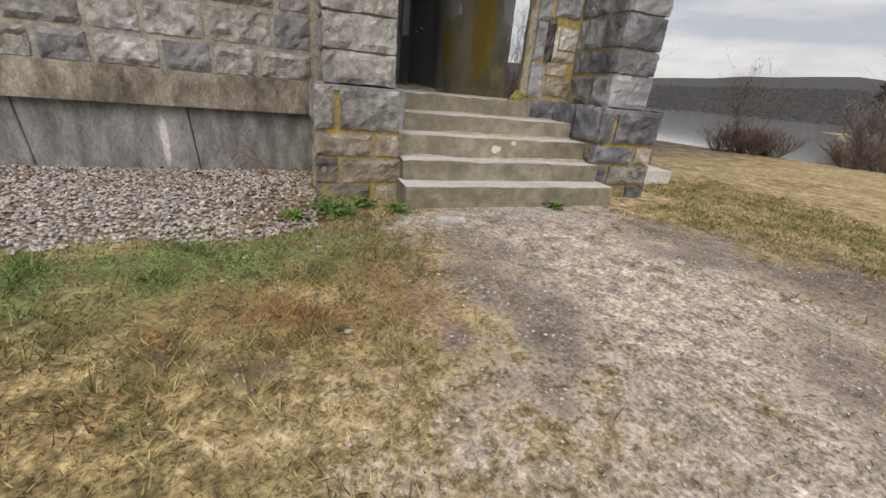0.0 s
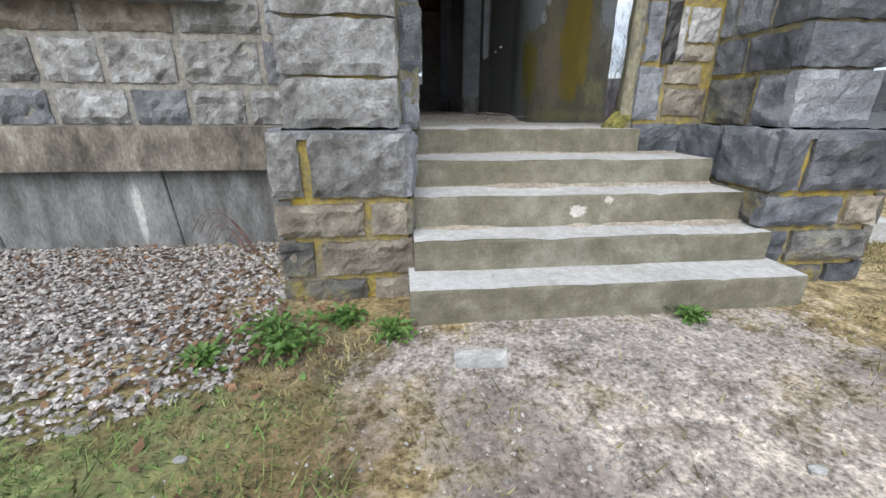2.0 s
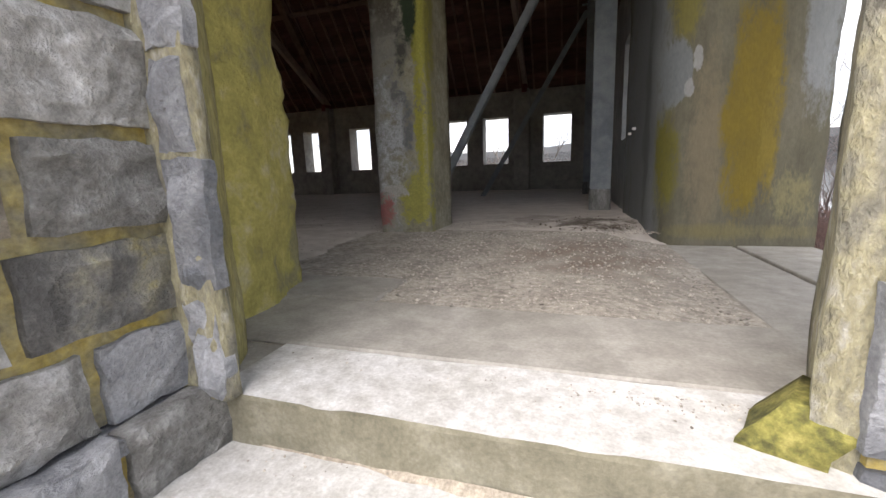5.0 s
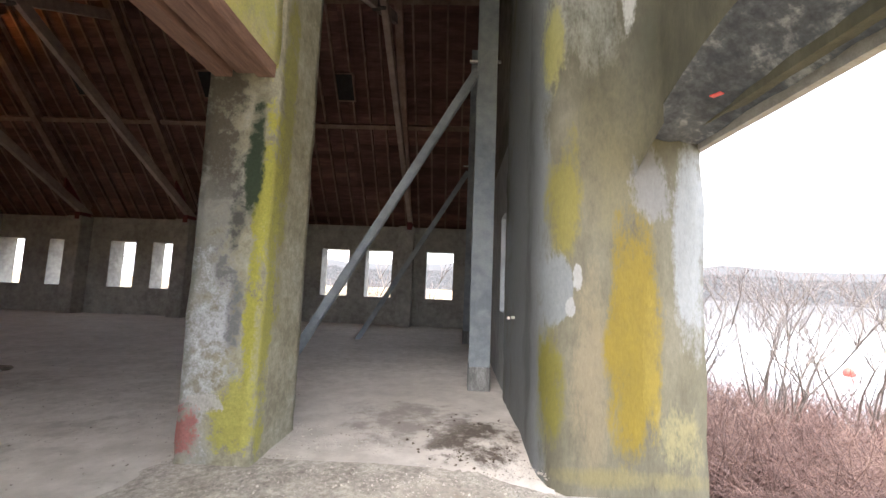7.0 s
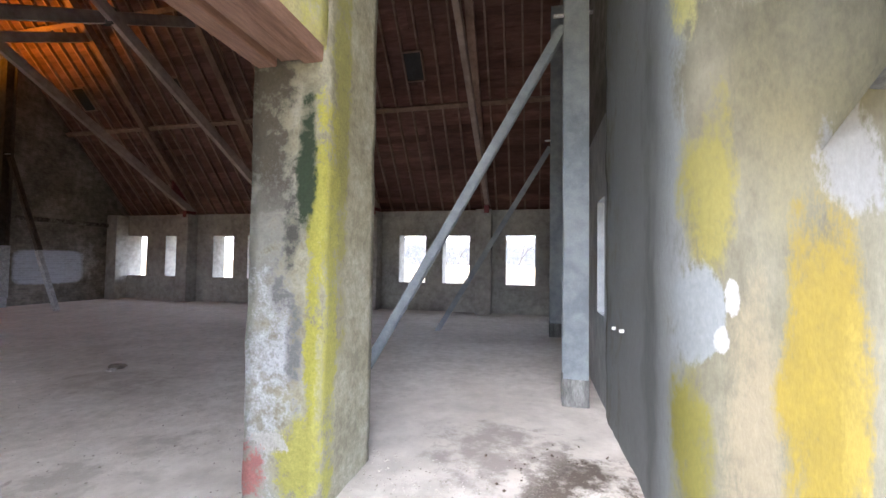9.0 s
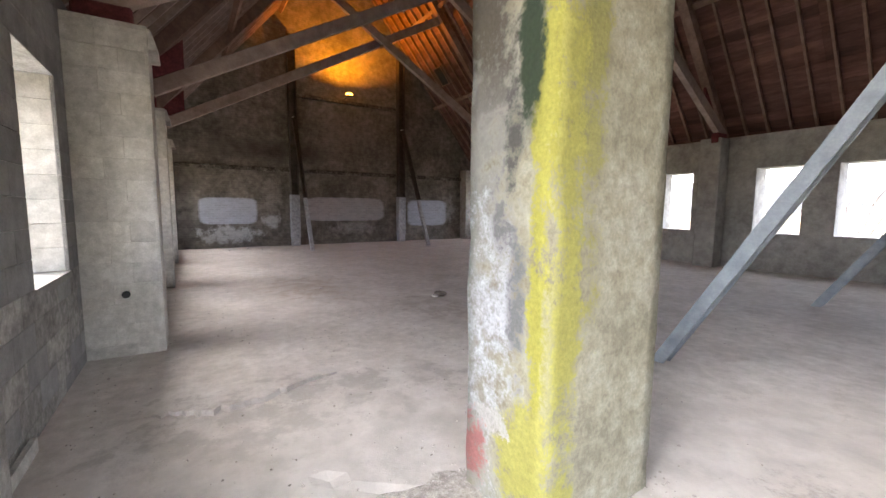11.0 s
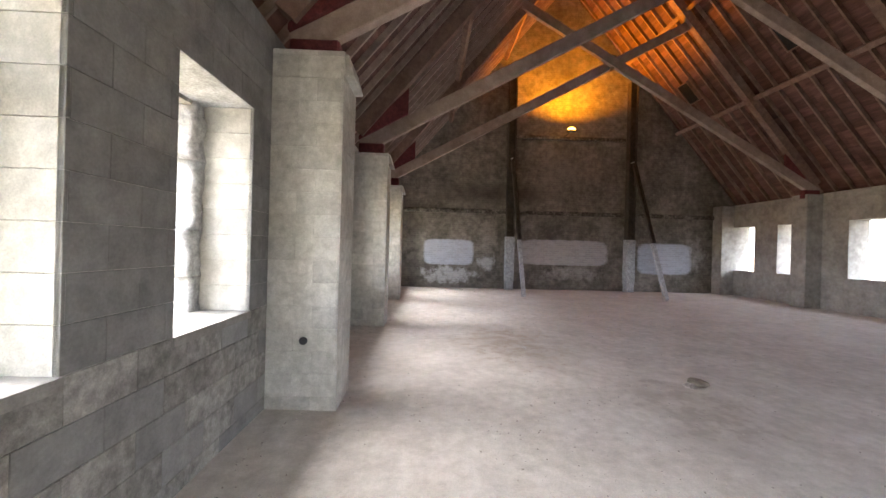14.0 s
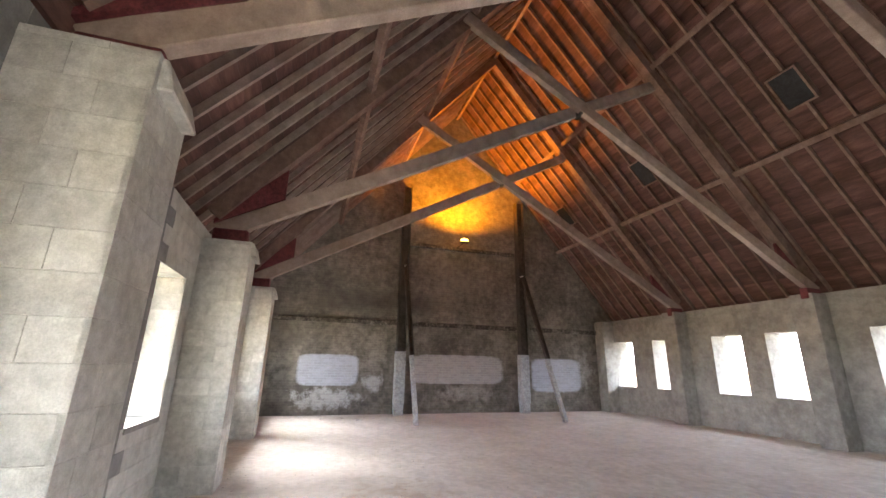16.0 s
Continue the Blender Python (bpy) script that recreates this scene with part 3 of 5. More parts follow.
near_x, near_y = lines(-6, 9, 0.12), lines(-3, 8.6, 0.12)
far = [10, 11.5, 13, 14.5, 16, 18, 20, 23, 27, 33, 45, 70, 110, 160, 190, 220, 260, 340, 600, 1200, 3000]
gx = [-v for v in reversed(far) if v > 6.5] + near_x + far
gy = [-v for v in reversed(far)] + [-8, -6, -4.5] + near_y + [9.2] + far
bm = bmesh.new()
sheet(bm, gx, gy, ground_height)
tagged(part("ground", bm, GROUND), "worn lawn with dry grass and a bare dirt path", "ground", kind="structure")
bm = bmesh.new()
rings = [(math.cos(radians(a)), math.sin(radians(a))) for a in range(5, 106, 4)]
low = [bm.verts.new((1.5 + c * 12, 2 + s * 12, -3.0)) for c, s in rings]
high = [bm.verts.new((1.5 + c * 1000, 2 + s * 1000, -3.0)) for c, s in rings]
for i in range(len(rings) - 1):
    bm.faces.new([low[i], high[i], high[i + 1], low[i + 1]])
tagged(part("water", bm, WATER), "calm grey lake reflecting the overcast sky", "lake", kind="structure")

# ---- hall floor and porch floor ----
def hall_floor(x, y):
    return 0.02 * noise.noise((x * 0.5, y * 0.5, 7)) + 0.007 * noise.noise((x * 2.3, y * 2.3, 1)) - 0.03


def porch_floor(x, y):
    fall = min(1, max(0, (x - 3.0) / 0.7))
    rise = min(1, max(0, (y - 6.6) / 0.9)) * (1 - fall)
    return -0.045 - 0.1 * fall + 0.03 * rise + 0.012 * noise.noise((x * 3, y * 3, 2)) + 0.006 * noise.noise((x * 11, y * 11, 2))


bm = bmesh.new()
def worn_floor(x, y):
    """The hall floor, sinking raggedly under the grit of the porch."""
    under = (x - 0.55 + 0.45 * noise.noise((x * 2.5, y * 2.5, 5)) + 0.2 * noise.noise((x * 8, y * 8, 5))) / 0.5
    return hall_floor(x, y) - 0.06 * min(1, max(0, under)) * min(1, max(0, (7.75 - y) / 0.4))


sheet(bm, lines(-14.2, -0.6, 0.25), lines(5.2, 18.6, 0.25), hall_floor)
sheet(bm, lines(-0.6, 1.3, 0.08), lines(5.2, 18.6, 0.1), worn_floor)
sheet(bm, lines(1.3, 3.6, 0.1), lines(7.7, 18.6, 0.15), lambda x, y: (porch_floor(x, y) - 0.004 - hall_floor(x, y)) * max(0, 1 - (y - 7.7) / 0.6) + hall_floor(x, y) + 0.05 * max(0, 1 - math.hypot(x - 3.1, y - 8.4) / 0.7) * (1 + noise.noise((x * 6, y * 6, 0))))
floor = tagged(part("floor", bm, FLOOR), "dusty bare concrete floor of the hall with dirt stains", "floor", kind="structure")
bm = bmesh.new()
sheet(bm, lines(0.1, 4.66, 0.06), lines(4.8, 7.8, 0.06), lambda x, y: porch_floor(x, y) - 0.07 * max(0, (0.9 - x) / 0.8))
tagged(part("floor_porch", bm, GRIT), "gritty porch floor covered with gravel and dirt", "floor", kind="structure")

# ---- hall walls ----
cuts = [(a - 0.008, b + 0.008, SILL - 0.05, HEAD + 0.02) for a, b in WIN_S]
bm = bmesh.new()
cell_wall(bm, "x", WEST - 0.6, 0.56, 5.12, SOUTH - 0.008, -0.9, WALLTOP, cuts)
wall_south = tagged(part("wall_south", bm, JOINT), "grey concrete block wall with deep window openings", "wall", kind="structure")
bm = bmesh.new()
outer = [(a + 0.06, b - 0.06, SILL - 0.2, HEAD - 0.03) for a, b in WIN_S]
cell_wall(bm, "x", WEST - 0.6, 1.4, 4.9, 5.12, -0.9, WALLTOP, outer)
wall_south_outside = tagged(part("wall_south_outside", bm, MORTAR), "rough coursed granite outer wall of the church", "wall", kind="structure")
bm = bmesh.new()
cell_wall(bm, "x", WEST - 0.6, EAST + 0.6, NORTH, NORTH + 0.6, -1.2, WALLTOP, [(a, b, SILL, 2.52) for a, b in WIN_N])
wall_north = tagged(part("wall_north", bm, PLASTER), "grey plastered wall with a row of small unglazed windows", "wall", kind="structure")


def gable(bm, x0, x1, y0):
    """A wall end with its pointed gable, from y0 to the north side."""
    pts = [(y0, -1), (19.1, -1), (19.1, deck(19.1) - 0.05), (MID, deck(MID) - 0.05)]
    pts += [(y0, deck(y0) - 0.05)]
    a, b = [bm.verts.new((x0, *p)) for p in pts], [bm.verts.new((x1, *p)) for p in pts]
    bm.faces.new(a)
    bm.faces.new(b[::-1])
    for i in range(len(pts)):
        j = (i + 1) % len(pts)
        bm.faces.new([a[i], b[i], b[j], a[j]])
    bmesh.ops.recalc_face_normals(bm, faces=bm.faces[:])


bm = bmesh.new()
gable(bm, WEST - 0.6, WEST, 4.9)
wall_west = tagged(part("wall_west", bm, GABLE), "stained brick gable wall with pale patched rectangles", "wall", kind="structure")
bm = bmesh.new()
cell_wall(bm, "y", 8.2, 19.1, EAST, EAST + 0.6, -1.0, WALLTOP, [(10.25, 10.8, 1.0, 2.4), (12.5, 13.1, 1.0, 2.4)])
wall_east = tagged(part("wall_east", bm, INNERWALL), "grey stained end wall of the hall with narrow windows", "wall", kind="structure")
bm = bmesh.new()
pts = [(8.2, WALLTOP), (19.1, WALLTOP), (19.1, deck(19.1) - 0.05), (MID, deck(MID) - 0.05), (8.2, deck(8.2) - 0.05)]
a, b = [bm.verts.new((EAST, *p)) for p in pts], [bm.verts.new((EAST + 0.6, *p)) for p in pts]
bm.faces.new(a), bm.faces.new(b[::-1])
for i in range(5):
    bm.faces.new([a[i], b[i], b[(i + 1) % 5], a[(i + 1) % 5]])
bmesh.ops.recalc_face_normals(bm, faces=bm.faces[:])
tagged(part("wall_east_gable", bm, GABLE), "dark brick gable above the end wall", "wall", kind="structure")
bm = bmesh.new()
box(bm, WEST, WEST + 0.1, SOUTH, NORTH, 2.82, 2.97)
part("belt_course", bevelled(bm, 0.02), DARKROUGH, wall_west, "dark projecting belt course")
bm = bmesh.new()
box(bm, WEST, WEST + 0.14, 10.0, 14.4, 5.7, 5.83)
part("lamp_ledge", bevelled(bm, 0.02), DARKROUGH, wall_west, "narrow dark ledge under the lamp")

# ---- tower walls round the porch ----
bm = bmesh.new()
rough_prism(bm, [(EAST - 0.03, 8.02), (EAST - 0.01, 7.9), (3.55, 7.79), (3.68, 7.74), (4.68, 7.74), (4.68, 8.5), (3.62, 8.5), (3.62, 9.95), (EAST - 0.03, 9.95)], -0.6, 7.4, 0.1, 0.02, 2.5)
pier_northeast = tagged(part("pier_northeast", bm, YELLOWPIER), "ochre and grey stained masonry pier of the porch", "wall", kind="structure")
bm = bmesh.new()
rough_prism(bm, [(0.85, 7.63), (1.4, 7.63), (1.4, 8.43), (0.85, 8.43)], -0.2, 7.3, 0.08, 0.012, 3.5)
tagged(part("pillar", bm, PILLAR), "square concrete pillar with peeling yellow, white and red paint", "pillar", kind="structure")
bm = bmesh.new()
rough_prism(bm, [(0.89, 5.6), (1.385, 5.6), (1.385, 7.66), (0.89, 7.66)], 3.0, 7.2, 0.14, 0.012, 3)
tagged(part("wall_over_passage", bm, OVERWALL), "yellow-green painted wall above the passage", "wall", kind="structure")
bm = bmesh.new()
rough_prism(bm, [(1.38, 7.8), (3.5, 7.8), (3.5, 8.3), (1.38, 8.3)], 5.5, 7.4, 0.2, 0.01, 3)
tagged(part("wall_over_arch", bm, INNERWALL), "grey wall above the opening into the hall", "wall", kind="structure")
def arch(y):
    """Height of the inner arch over the side opening."""
    return 2.53 + 0.34 * math.sin(math.pi * min(1, max(0, (7.76 - y) / 2.5)))


bm = bmesh.new()
ys = lines(4.7, 7.8, 0.1)
inner = [[bm.verts.new((4.25 + 0.012 * noise.noise((y * 4, z * 4, 0)), y, z)) for z in (arch(y), *lines(3.0, TOWERTOP, 0.3))] for y in ys]
for a, b in zip(inner, inner[1:]):
    for k in range(len(a) - 1):
        bm.faces.new([a[k], a[k + 1], b[k + 1], b[k]])
    bm.faces.new([a[-1], b[-1], bm.verts.new((4.66, b[-1].co.y, TOWERTOP)), bm.verts.new((4.66, a[-1].co.y, TOWERTOP))])
box(bm, 4.55, 4.66, 4.7, 7.8, 2.53, TOWERTOP)
bend = [(4.25 - 0.3 * (1 - math.cos(a)), 7.745 - 0.3 * (1 - math.sin(a))) for a in (radians(15 * k) for k in range(7))]
cove = [[bm.verts.new((x, y, z)) for z in lines(2.52, TOWERTOP, 0.4)] for x, y in bend]
for a, b in zip(cove, cove[1:]):
    for k in range(len(a) - 1):
        bm.faces.new([a[k], a[k + 1], b[k + 1], b[k]]).smooth = True
tip = bm.verts.new((4.16, 7.745, 2.2))
for a, b in zip(cove, cove[1:]):
    bm.faces.new([a[0], b[0], tip])
tagged(part("wall_over_side_opening", bm, YELLOWPIER), "green-stained wall above the side opening", "wall", kind="structure")
bm = bmesh.new()
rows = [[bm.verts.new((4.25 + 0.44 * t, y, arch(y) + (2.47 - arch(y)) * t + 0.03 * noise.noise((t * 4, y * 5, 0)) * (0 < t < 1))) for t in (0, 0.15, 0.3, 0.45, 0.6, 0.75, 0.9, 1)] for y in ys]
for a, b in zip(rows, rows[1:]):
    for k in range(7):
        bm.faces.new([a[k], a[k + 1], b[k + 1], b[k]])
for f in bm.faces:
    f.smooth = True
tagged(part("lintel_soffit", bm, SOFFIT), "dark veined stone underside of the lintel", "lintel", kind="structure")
bm = bmesh.new()
rough_prism(bm, [(4.65, 5.25), (4.71, 5.25), (4.71, 7.85), (4.65, 7.85)], 2.44, 2.57, 0.1, 0.008, 3)
tagged(part("lintel_edge", bm, SLAB), "pale outer edge of the stone lintel", "lintel", kind="structure")
bm = bmesh.new()
rough_prism(bm, [(3.4, 4.72), (4.66, 4.72), (4.66, 5.3), (4.25, 5.35), (3.6, 5.3), (3.44, 5.05)], -0.9, TOWERTOP, 0.1, 0.02, 3)
pier_southeast = tagged(part("pier_southeast", bm, JAMB), "lichened inner pier beside the entrance", "wall", kind="structure")
bm = bmesh.new()
rough_prism(bm, [(0.47, 4.92), (1.46, 4.92), (1.43, 5.3), (1.29, 5.66), (0.47, 5.72)], -0.9, TOWERTOP, 0.05, 0.04, 3.2)
pier_southwest = tagged(part("pier_southwest", bm, LICHEN), "rough yellow lichened masonry pier beside the entrance", "wall", kind="structure")
bm = bmesh.new()
rough_prism(bm, [(1.3, 4.68), (1.77, 4.68), (1.68, 4.82), (1.48, 5.02), (1.3, 5.05)], -0.9, TOWERTOP, 0.05, 0.022, 4)
tagged(part("jamb_west", bm, JAMB), "olive-stained rendered entrance jamb", "wall", kind="structure")
bm = bmesh.new()
box(bm, 1.2, 1.6, 4.65, 5.2, 2.9, TOWERTOP)
box(bm, 3.46, 4.66, 4.65, 5.2, 2.9, TOWERTOP)
box(bm, 1.602, 3.458, 4.65, 5.2, 4.4, TOWERTOP)
tagged(part("wall_over_entrance", bm, MORTAR), "granite wall above the entrance", "wall", kind="structure")
# Unseen ceiling; its hatch is added to light the upper porch walls from above.
bm = bmesh.new()
for x0, x1, y0, y1 in ((0.9, 2.0, 4.66, 8.3), (3.7, 4.66, 4.66, 8.3), (2.0, 3.7, 4.66, 5.6), (2.0, 3.7, 7.2, 8.3)):
    box(bm, x0, x1, y0, y1, TOWERTOP, TOWERTOP + 0.2)
tagged(part("ceiling_porch", bm, PLASTER), "unseen pale tower ceiling with a hatch added to let skylight in", "ceiling", kind="structure")

# ---- roof: boards under slates, one sheet a slope ----
for side, word in ((-1, "south"), (1, "north")):
    bm = bmesh.new()
    slope = math.atan(PITCH)
    n = 46
    for i in range(n):
        d0, d1 = 7.2 * i / n, 7.2 * (i + 1) / n - 0.004
        lift = 0.004 * (i % 2)
        runs = [(WEST - 0.6, -9.1), (-9.098, -4.6), (-4.598, -0.6)]
        runs += [(-0.598, TOWER)] if side < 0 and d1 > MID - 8.4 else [(-0.598, EAST + 0.6)]
        for x0, x1 in runs:
            v = []
            for x in (x0, x1):
                for d in (d0, d1):
                    for up in (lift, 0.03):
                        v.append(bm.verts.new((x, MID + side * d, deck(MID + d) + up)))
            for f in ((0, 1, 3, 2), (4, 6, 7, 5), (0, 4, 5, 1), (2, 3, 7, 6), (0, 2, 6, 4), (1, 5, 7, 3)):
                bm.faces.new([v[k] for k in f])
    bmesh.ops.recalc_face_normals(bm, faces=bm.faces[:])
    tagged(part("ceiling_" + word, bm, BOARDS), "dark red-brown boarded underside of the roof", "ceiling", kind="structure")
    bm = bmesh.new()
    for x0, x1, far_d in ((WEST - 0.8, TOWER, 7.6), (TOWER, EAST + 0.8, 7.6 if side > 0 else MID - 8.4)):
        v = [bm.verts.new((x, MID + side * d, deck(MID + d) + up)) for x in (x0, x1) for d in (0, far_d) for up in (0.04, 0.12)]
        for f in ((0, 1, 3, 2), (4, 6, 7, 5), (0, 4, 5, 1), (2, 3, 7, 6), (0, 2, 6, 4), (1, 5, 7, 3)):
            bm.faces.new([v[k] for k in f])
    bmesh.ops.recalc_face_normals(bm, faces=bm.faces[:])
    tagged(part("roof_" + word, bm, ROOFING), "slate roof of the church", "roof", kind="structure")

# ---- entrance steps ----
FRONT = [3.56, 3.78, 3.98, 4.235, 4.57]
LEFT = [1.80, 1.83, 1.84, 1.8, 1.79]
RIGHT = [3.72, 3.69, 3.66, 3.64, 3.35]
TOP = [-0.665, -0.51, -0.34, -0.19, -0.035]
stair = thing("stairs", "five worn concrete entrance steps, darker on the risers", "stairs", kind="structure", at=(2.6, 4.3, -0.85))
JOINTS = [None, 3.189, 2.263, 2.936, None]
to_stair = Matrix.Translation((-2.6, -4.3, 0.85))
for i in range(5):
    back = FRONT[i + 1] + 0.05 if i < 4 else 4.9
    drop = TOP[i - 1] - 0.02 if i else -0.95
    ys = lines(FRONT[i], back, 0.06)
    ends = [(LEFT[i], RIGHT[i])] if JOINTS[i] is None else [(LEFT[i], JOINTS[i] - 0.0006), (JOINTS[i] + 0.0006, RIGHT[i])]
    for side, (xa, xb) in enumerate(ends):
        xs = lines(xa, xb, 0.045)
        worn = lambda x, y, k=i, sd=side: TOP[k] - 0.002 * sd + 0.006 * noise.noise((x * 3, y * 3, k)) - 0.016 * max(0, noise.noise((x * 9, y * 7 + k, 5)) - 0.1) * (1 if y < FRONT[k] + 0.03 else 0)
        bm = bmesh.new()
        sheet(bm, xs, ys, worn)
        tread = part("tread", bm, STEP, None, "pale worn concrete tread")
        tread.parent, tread.matrix_parent_inverse = stair, to_stair
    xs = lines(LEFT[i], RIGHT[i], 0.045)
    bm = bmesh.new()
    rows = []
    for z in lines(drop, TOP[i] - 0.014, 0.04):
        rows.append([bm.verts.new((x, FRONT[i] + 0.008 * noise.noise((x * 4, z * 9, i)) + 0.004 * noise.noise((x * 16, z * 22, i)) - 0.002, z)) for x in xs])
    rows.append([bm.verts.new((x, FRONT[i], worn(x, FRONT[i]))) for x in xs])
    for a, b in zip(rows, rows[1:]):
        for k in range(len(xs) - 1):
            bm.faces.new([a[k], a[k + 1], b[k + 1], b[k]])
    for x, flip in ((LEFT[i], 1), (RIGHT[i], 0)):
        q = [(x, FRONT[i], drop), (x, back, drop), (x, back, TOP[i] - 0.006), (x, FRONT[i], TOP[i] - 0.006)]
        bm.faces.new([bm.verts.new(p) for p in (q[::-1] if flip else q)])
    riser = part("riser", bm, RISER, None, "darker stained concrete riser")
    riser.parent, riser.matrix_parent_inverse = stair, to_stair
bm = bmesh.new()
for i in (1, 2, 3):
    xs = lines(LEFT[i] + 0.02, RIGHT[i] - 0.02, 0.025)
    rows = []
    for x in xs:
        along = (x - LEFT[i]) / (RIGHT[i] - LEFT[i])
        w = max(0.004, 0.012 + 0.03 * along + 0.08 * noise.noise((x * 2.2, i * 3.1, 0)) + 0.05 * noise.noise((x * 9, i * 3.1, 4))) * (1.0 if i < 3 else 0.5)
        y = FRONT[i + 1] - 0.001
        rows.append([bm.verts.new((x, y - w * t, TOP[i] + 0.006 + 0.012 * min(1, w / 0.06) * (1 - t) - 0.016 * t * t + 0.003 * noise.noise((x * 30, t * 5, i)))) for t in (0, 0.35, 0.7, 1)])
    for a, b in zip(rows, rows[1:]):
        for k in range(3):
            bm.faces.new([a[k], a[k + 1], b[k + 1], b[k]])
tagged(part("sand", bm, SAND), "drifts of pale sand against the risers", "sand", kind="stuff")


# ---- pilasters (solid cores; their blocks come last) ----
PIL_S = [(x - 0.29, x + 0.29) for x in BAYS[1:]]
pilasters = []
for x0, x1 in PIL_S:
    bm = bmesh.new()
    box(bm, x0 + 0.003, x1 - 0.003, SOUTH - 0.03, 6.162, -0.06, 3.19)
    p = thing("pilaster", "pale concrete block pilaster carrying a roof truss", "pilaster", kind="structure", group="block pilasters", at=((x0 + x1) / 2, 5.85, -0.03))
    core = part("core", bm, JOINT, None)
    core.parent, core.matrix_parent_inverse = p, Matrix.Translation((-(x0 + x1) / 2, -5.85, 0.03))
    pilasters.append(p)
for x in BAYS + [WEST + 0.25]:
    bm = bmesh.new()
    box(bm, x - 0.25, x + 0.25, 17.98, NORTH + 0.05, -0.06, 3.32)
    tagged(part("pilaster", bevelled(bm, 0.015), PLASTER), "grey plastered pilaster between windows", "pilaster", kind="structure", group="plaster pilasters")

# ---- roof trusses ----
def truss(x):
    t = thing("roof_truss", "brown scissor roof truss of heavy timbers", "roof truss", group="roof trusses", at=(x, MID, WALLTOP))
    inv = Matrix.Translation((-x, -MID, -WALLTOP))

    def put(name, bm, mat, label=""):
        o = part(name, bm, mat, None, label)
        o.parent, o.matrix_parent_inverse = t, inv
        return o

    for s in (-1, 1):
        bm = bmesh.new()
        beam_between(bm, (x, MID + s * 6.45, deck(MID + 6.45) - 0.38), (x, MID, deck(MID) - 0.38), 0.2, 0.24)
        put("principal_rafter", bm, TIMBER)
        bm = bmesh.new()
        off = 0.1 * s
        rise = 0.58 if s > 0 else 0.548
        beam_between(bm, (x + off, MID + s * 6.4, 3.38), (x + off, MID - s * 2.5, 3.38 + 8.9 * rise), 0.14, 0.26)
        chord = put("scissor_chord", bevelled(bm, 0.012), CHORD, "long pale brown scissor chord")
        bm = bmesh.new()
        box(bm, x + off - 0.085, x + off + 0.085, MID + s * 6.2 - 0.24, MID + s * 6.2 + 0.24, 3.195, 3.45)
        part("bearing_plate", bevelled(bm, 0.02), RUSTRED, chord, "dark red painted bearing block")
        bm = bmesh.new()
        outline = ((6.44, 3.5), (5.5, 4.02), (5.5, 4.52), (6.44, 3.56))
        near, back = [[bm.verts.new((x + dx, MID + s * d, z)) for d, z in outline] for dx in (-0.03, 0.03)]
        bm.faces.new(near), bm.faces.new(back[::-1])
        for k in range(4):
            bm.faces.new([near[k], back[k], back[(k + 1) % 4], near[(k + 1) % 4]])
        bmesh.ops.recalc_face_normals(bm, faces=bm.faces[:])
        put("gusset", bm, RUSTRED, "dark red painted gusset at the truss heel")
    bm = bmesh.new()
    beam_between(bm, (x, MID + 0.2, 6.82), (x, MID + 0.2, 7.2), 0.3, 0.12)
    put("joint_plate", bevelled(bm, 0.02), STEEL_DARK, "dark iron plate at the crossing")
    return t


for x in BAYS:
    truss(x)

# ---- purlins, ridge and common rafters ----
for y in (16.6, 14.5, 9.6, 7.55):
    bm = bmesh.new()
    s = 1 if y > MID else -1
    n = Vector((0, s * PITCH, 1)).normalized()
    c = Vector((0, y, deck(y))) - n * 0.17
    beam_between(bm, (WEST, c.y, c.z), (EAST if y > 8.4 else TOWER, c.y, c.z), 0.13, 0.13, side=(0, 1, -s * PITCH))
    tagged(part("purlin", bm, TIMBER), "long brown timber purlin under the rafters", "purlin", group="purlins")
bm = bmesh.new()
box(bm, WEST, EAST, MID - 0.05, MID + 0.05, deck(MID) - 0.3, deck(MID) - 0.05)
tagged(part("ridge_beam", bm, TIMBER), "timber ridge beam at the roof peak", "ridge beam")
RAFTERS = [x for x in lines(WEST + 0.2, EAST - 0.2, 0.46)]
VENTS = [(-8.55, 15.85), (-4.65, 15.85), (-0.6, 15.85), (-12.4, 15.85)]
for s in (-1, 1):
    for x in RAFTERS:
        bm = bmesh.new()
        n = Vector((0, s * PITCH, 1)).normalized() * 0.052
        foot = 3.55 if s < 0 and x > TOWER else 6.9
        a, b = Vector((x, MID + s * foot, deck(MID + foot))) - n, Vector((x, MID, deck(MID))) - n
        beam_between(bm, a, b, 0.05, 0.1)
        # South rafters take the paler timber: their lit edges put into the colour.
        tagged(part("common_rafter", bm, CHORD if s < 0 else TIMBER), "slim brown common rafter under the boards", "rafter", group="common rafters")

# ---- roof vents ----
for x, y in VENTS:
    v = thing("roof_vent", "small dark square vent box in the roof slope", "roof vent", group="roof vents", at=(x, y, deck(y)))
    tilt = Matrix.Translation((0, 0, -0.06)) @ Matrix.Rotation(-math.atan(PITCH), 4, "X")
    bm = bmesh.new()
    box(bm, -0.24, 0.24, -0.36, 0.36, -0.09, 0.05, tilt)
    part("box", bm, BLACK, v)
    bm = bmesh.new()
    for x0, x1, y0, y1 in ((-0.28, -0.24, -0.4, 0.4), (0.24, 0.28, -0.4, 0.4), (-0.24, 0.24, -0.4, -0.36), (-0.24, 0.24, 0.36, 0.4)):
        box(bm, x0, x1, y0, y1, -0.12, 0.04, tilt)
    part("frame", bm, TIMBER, v)

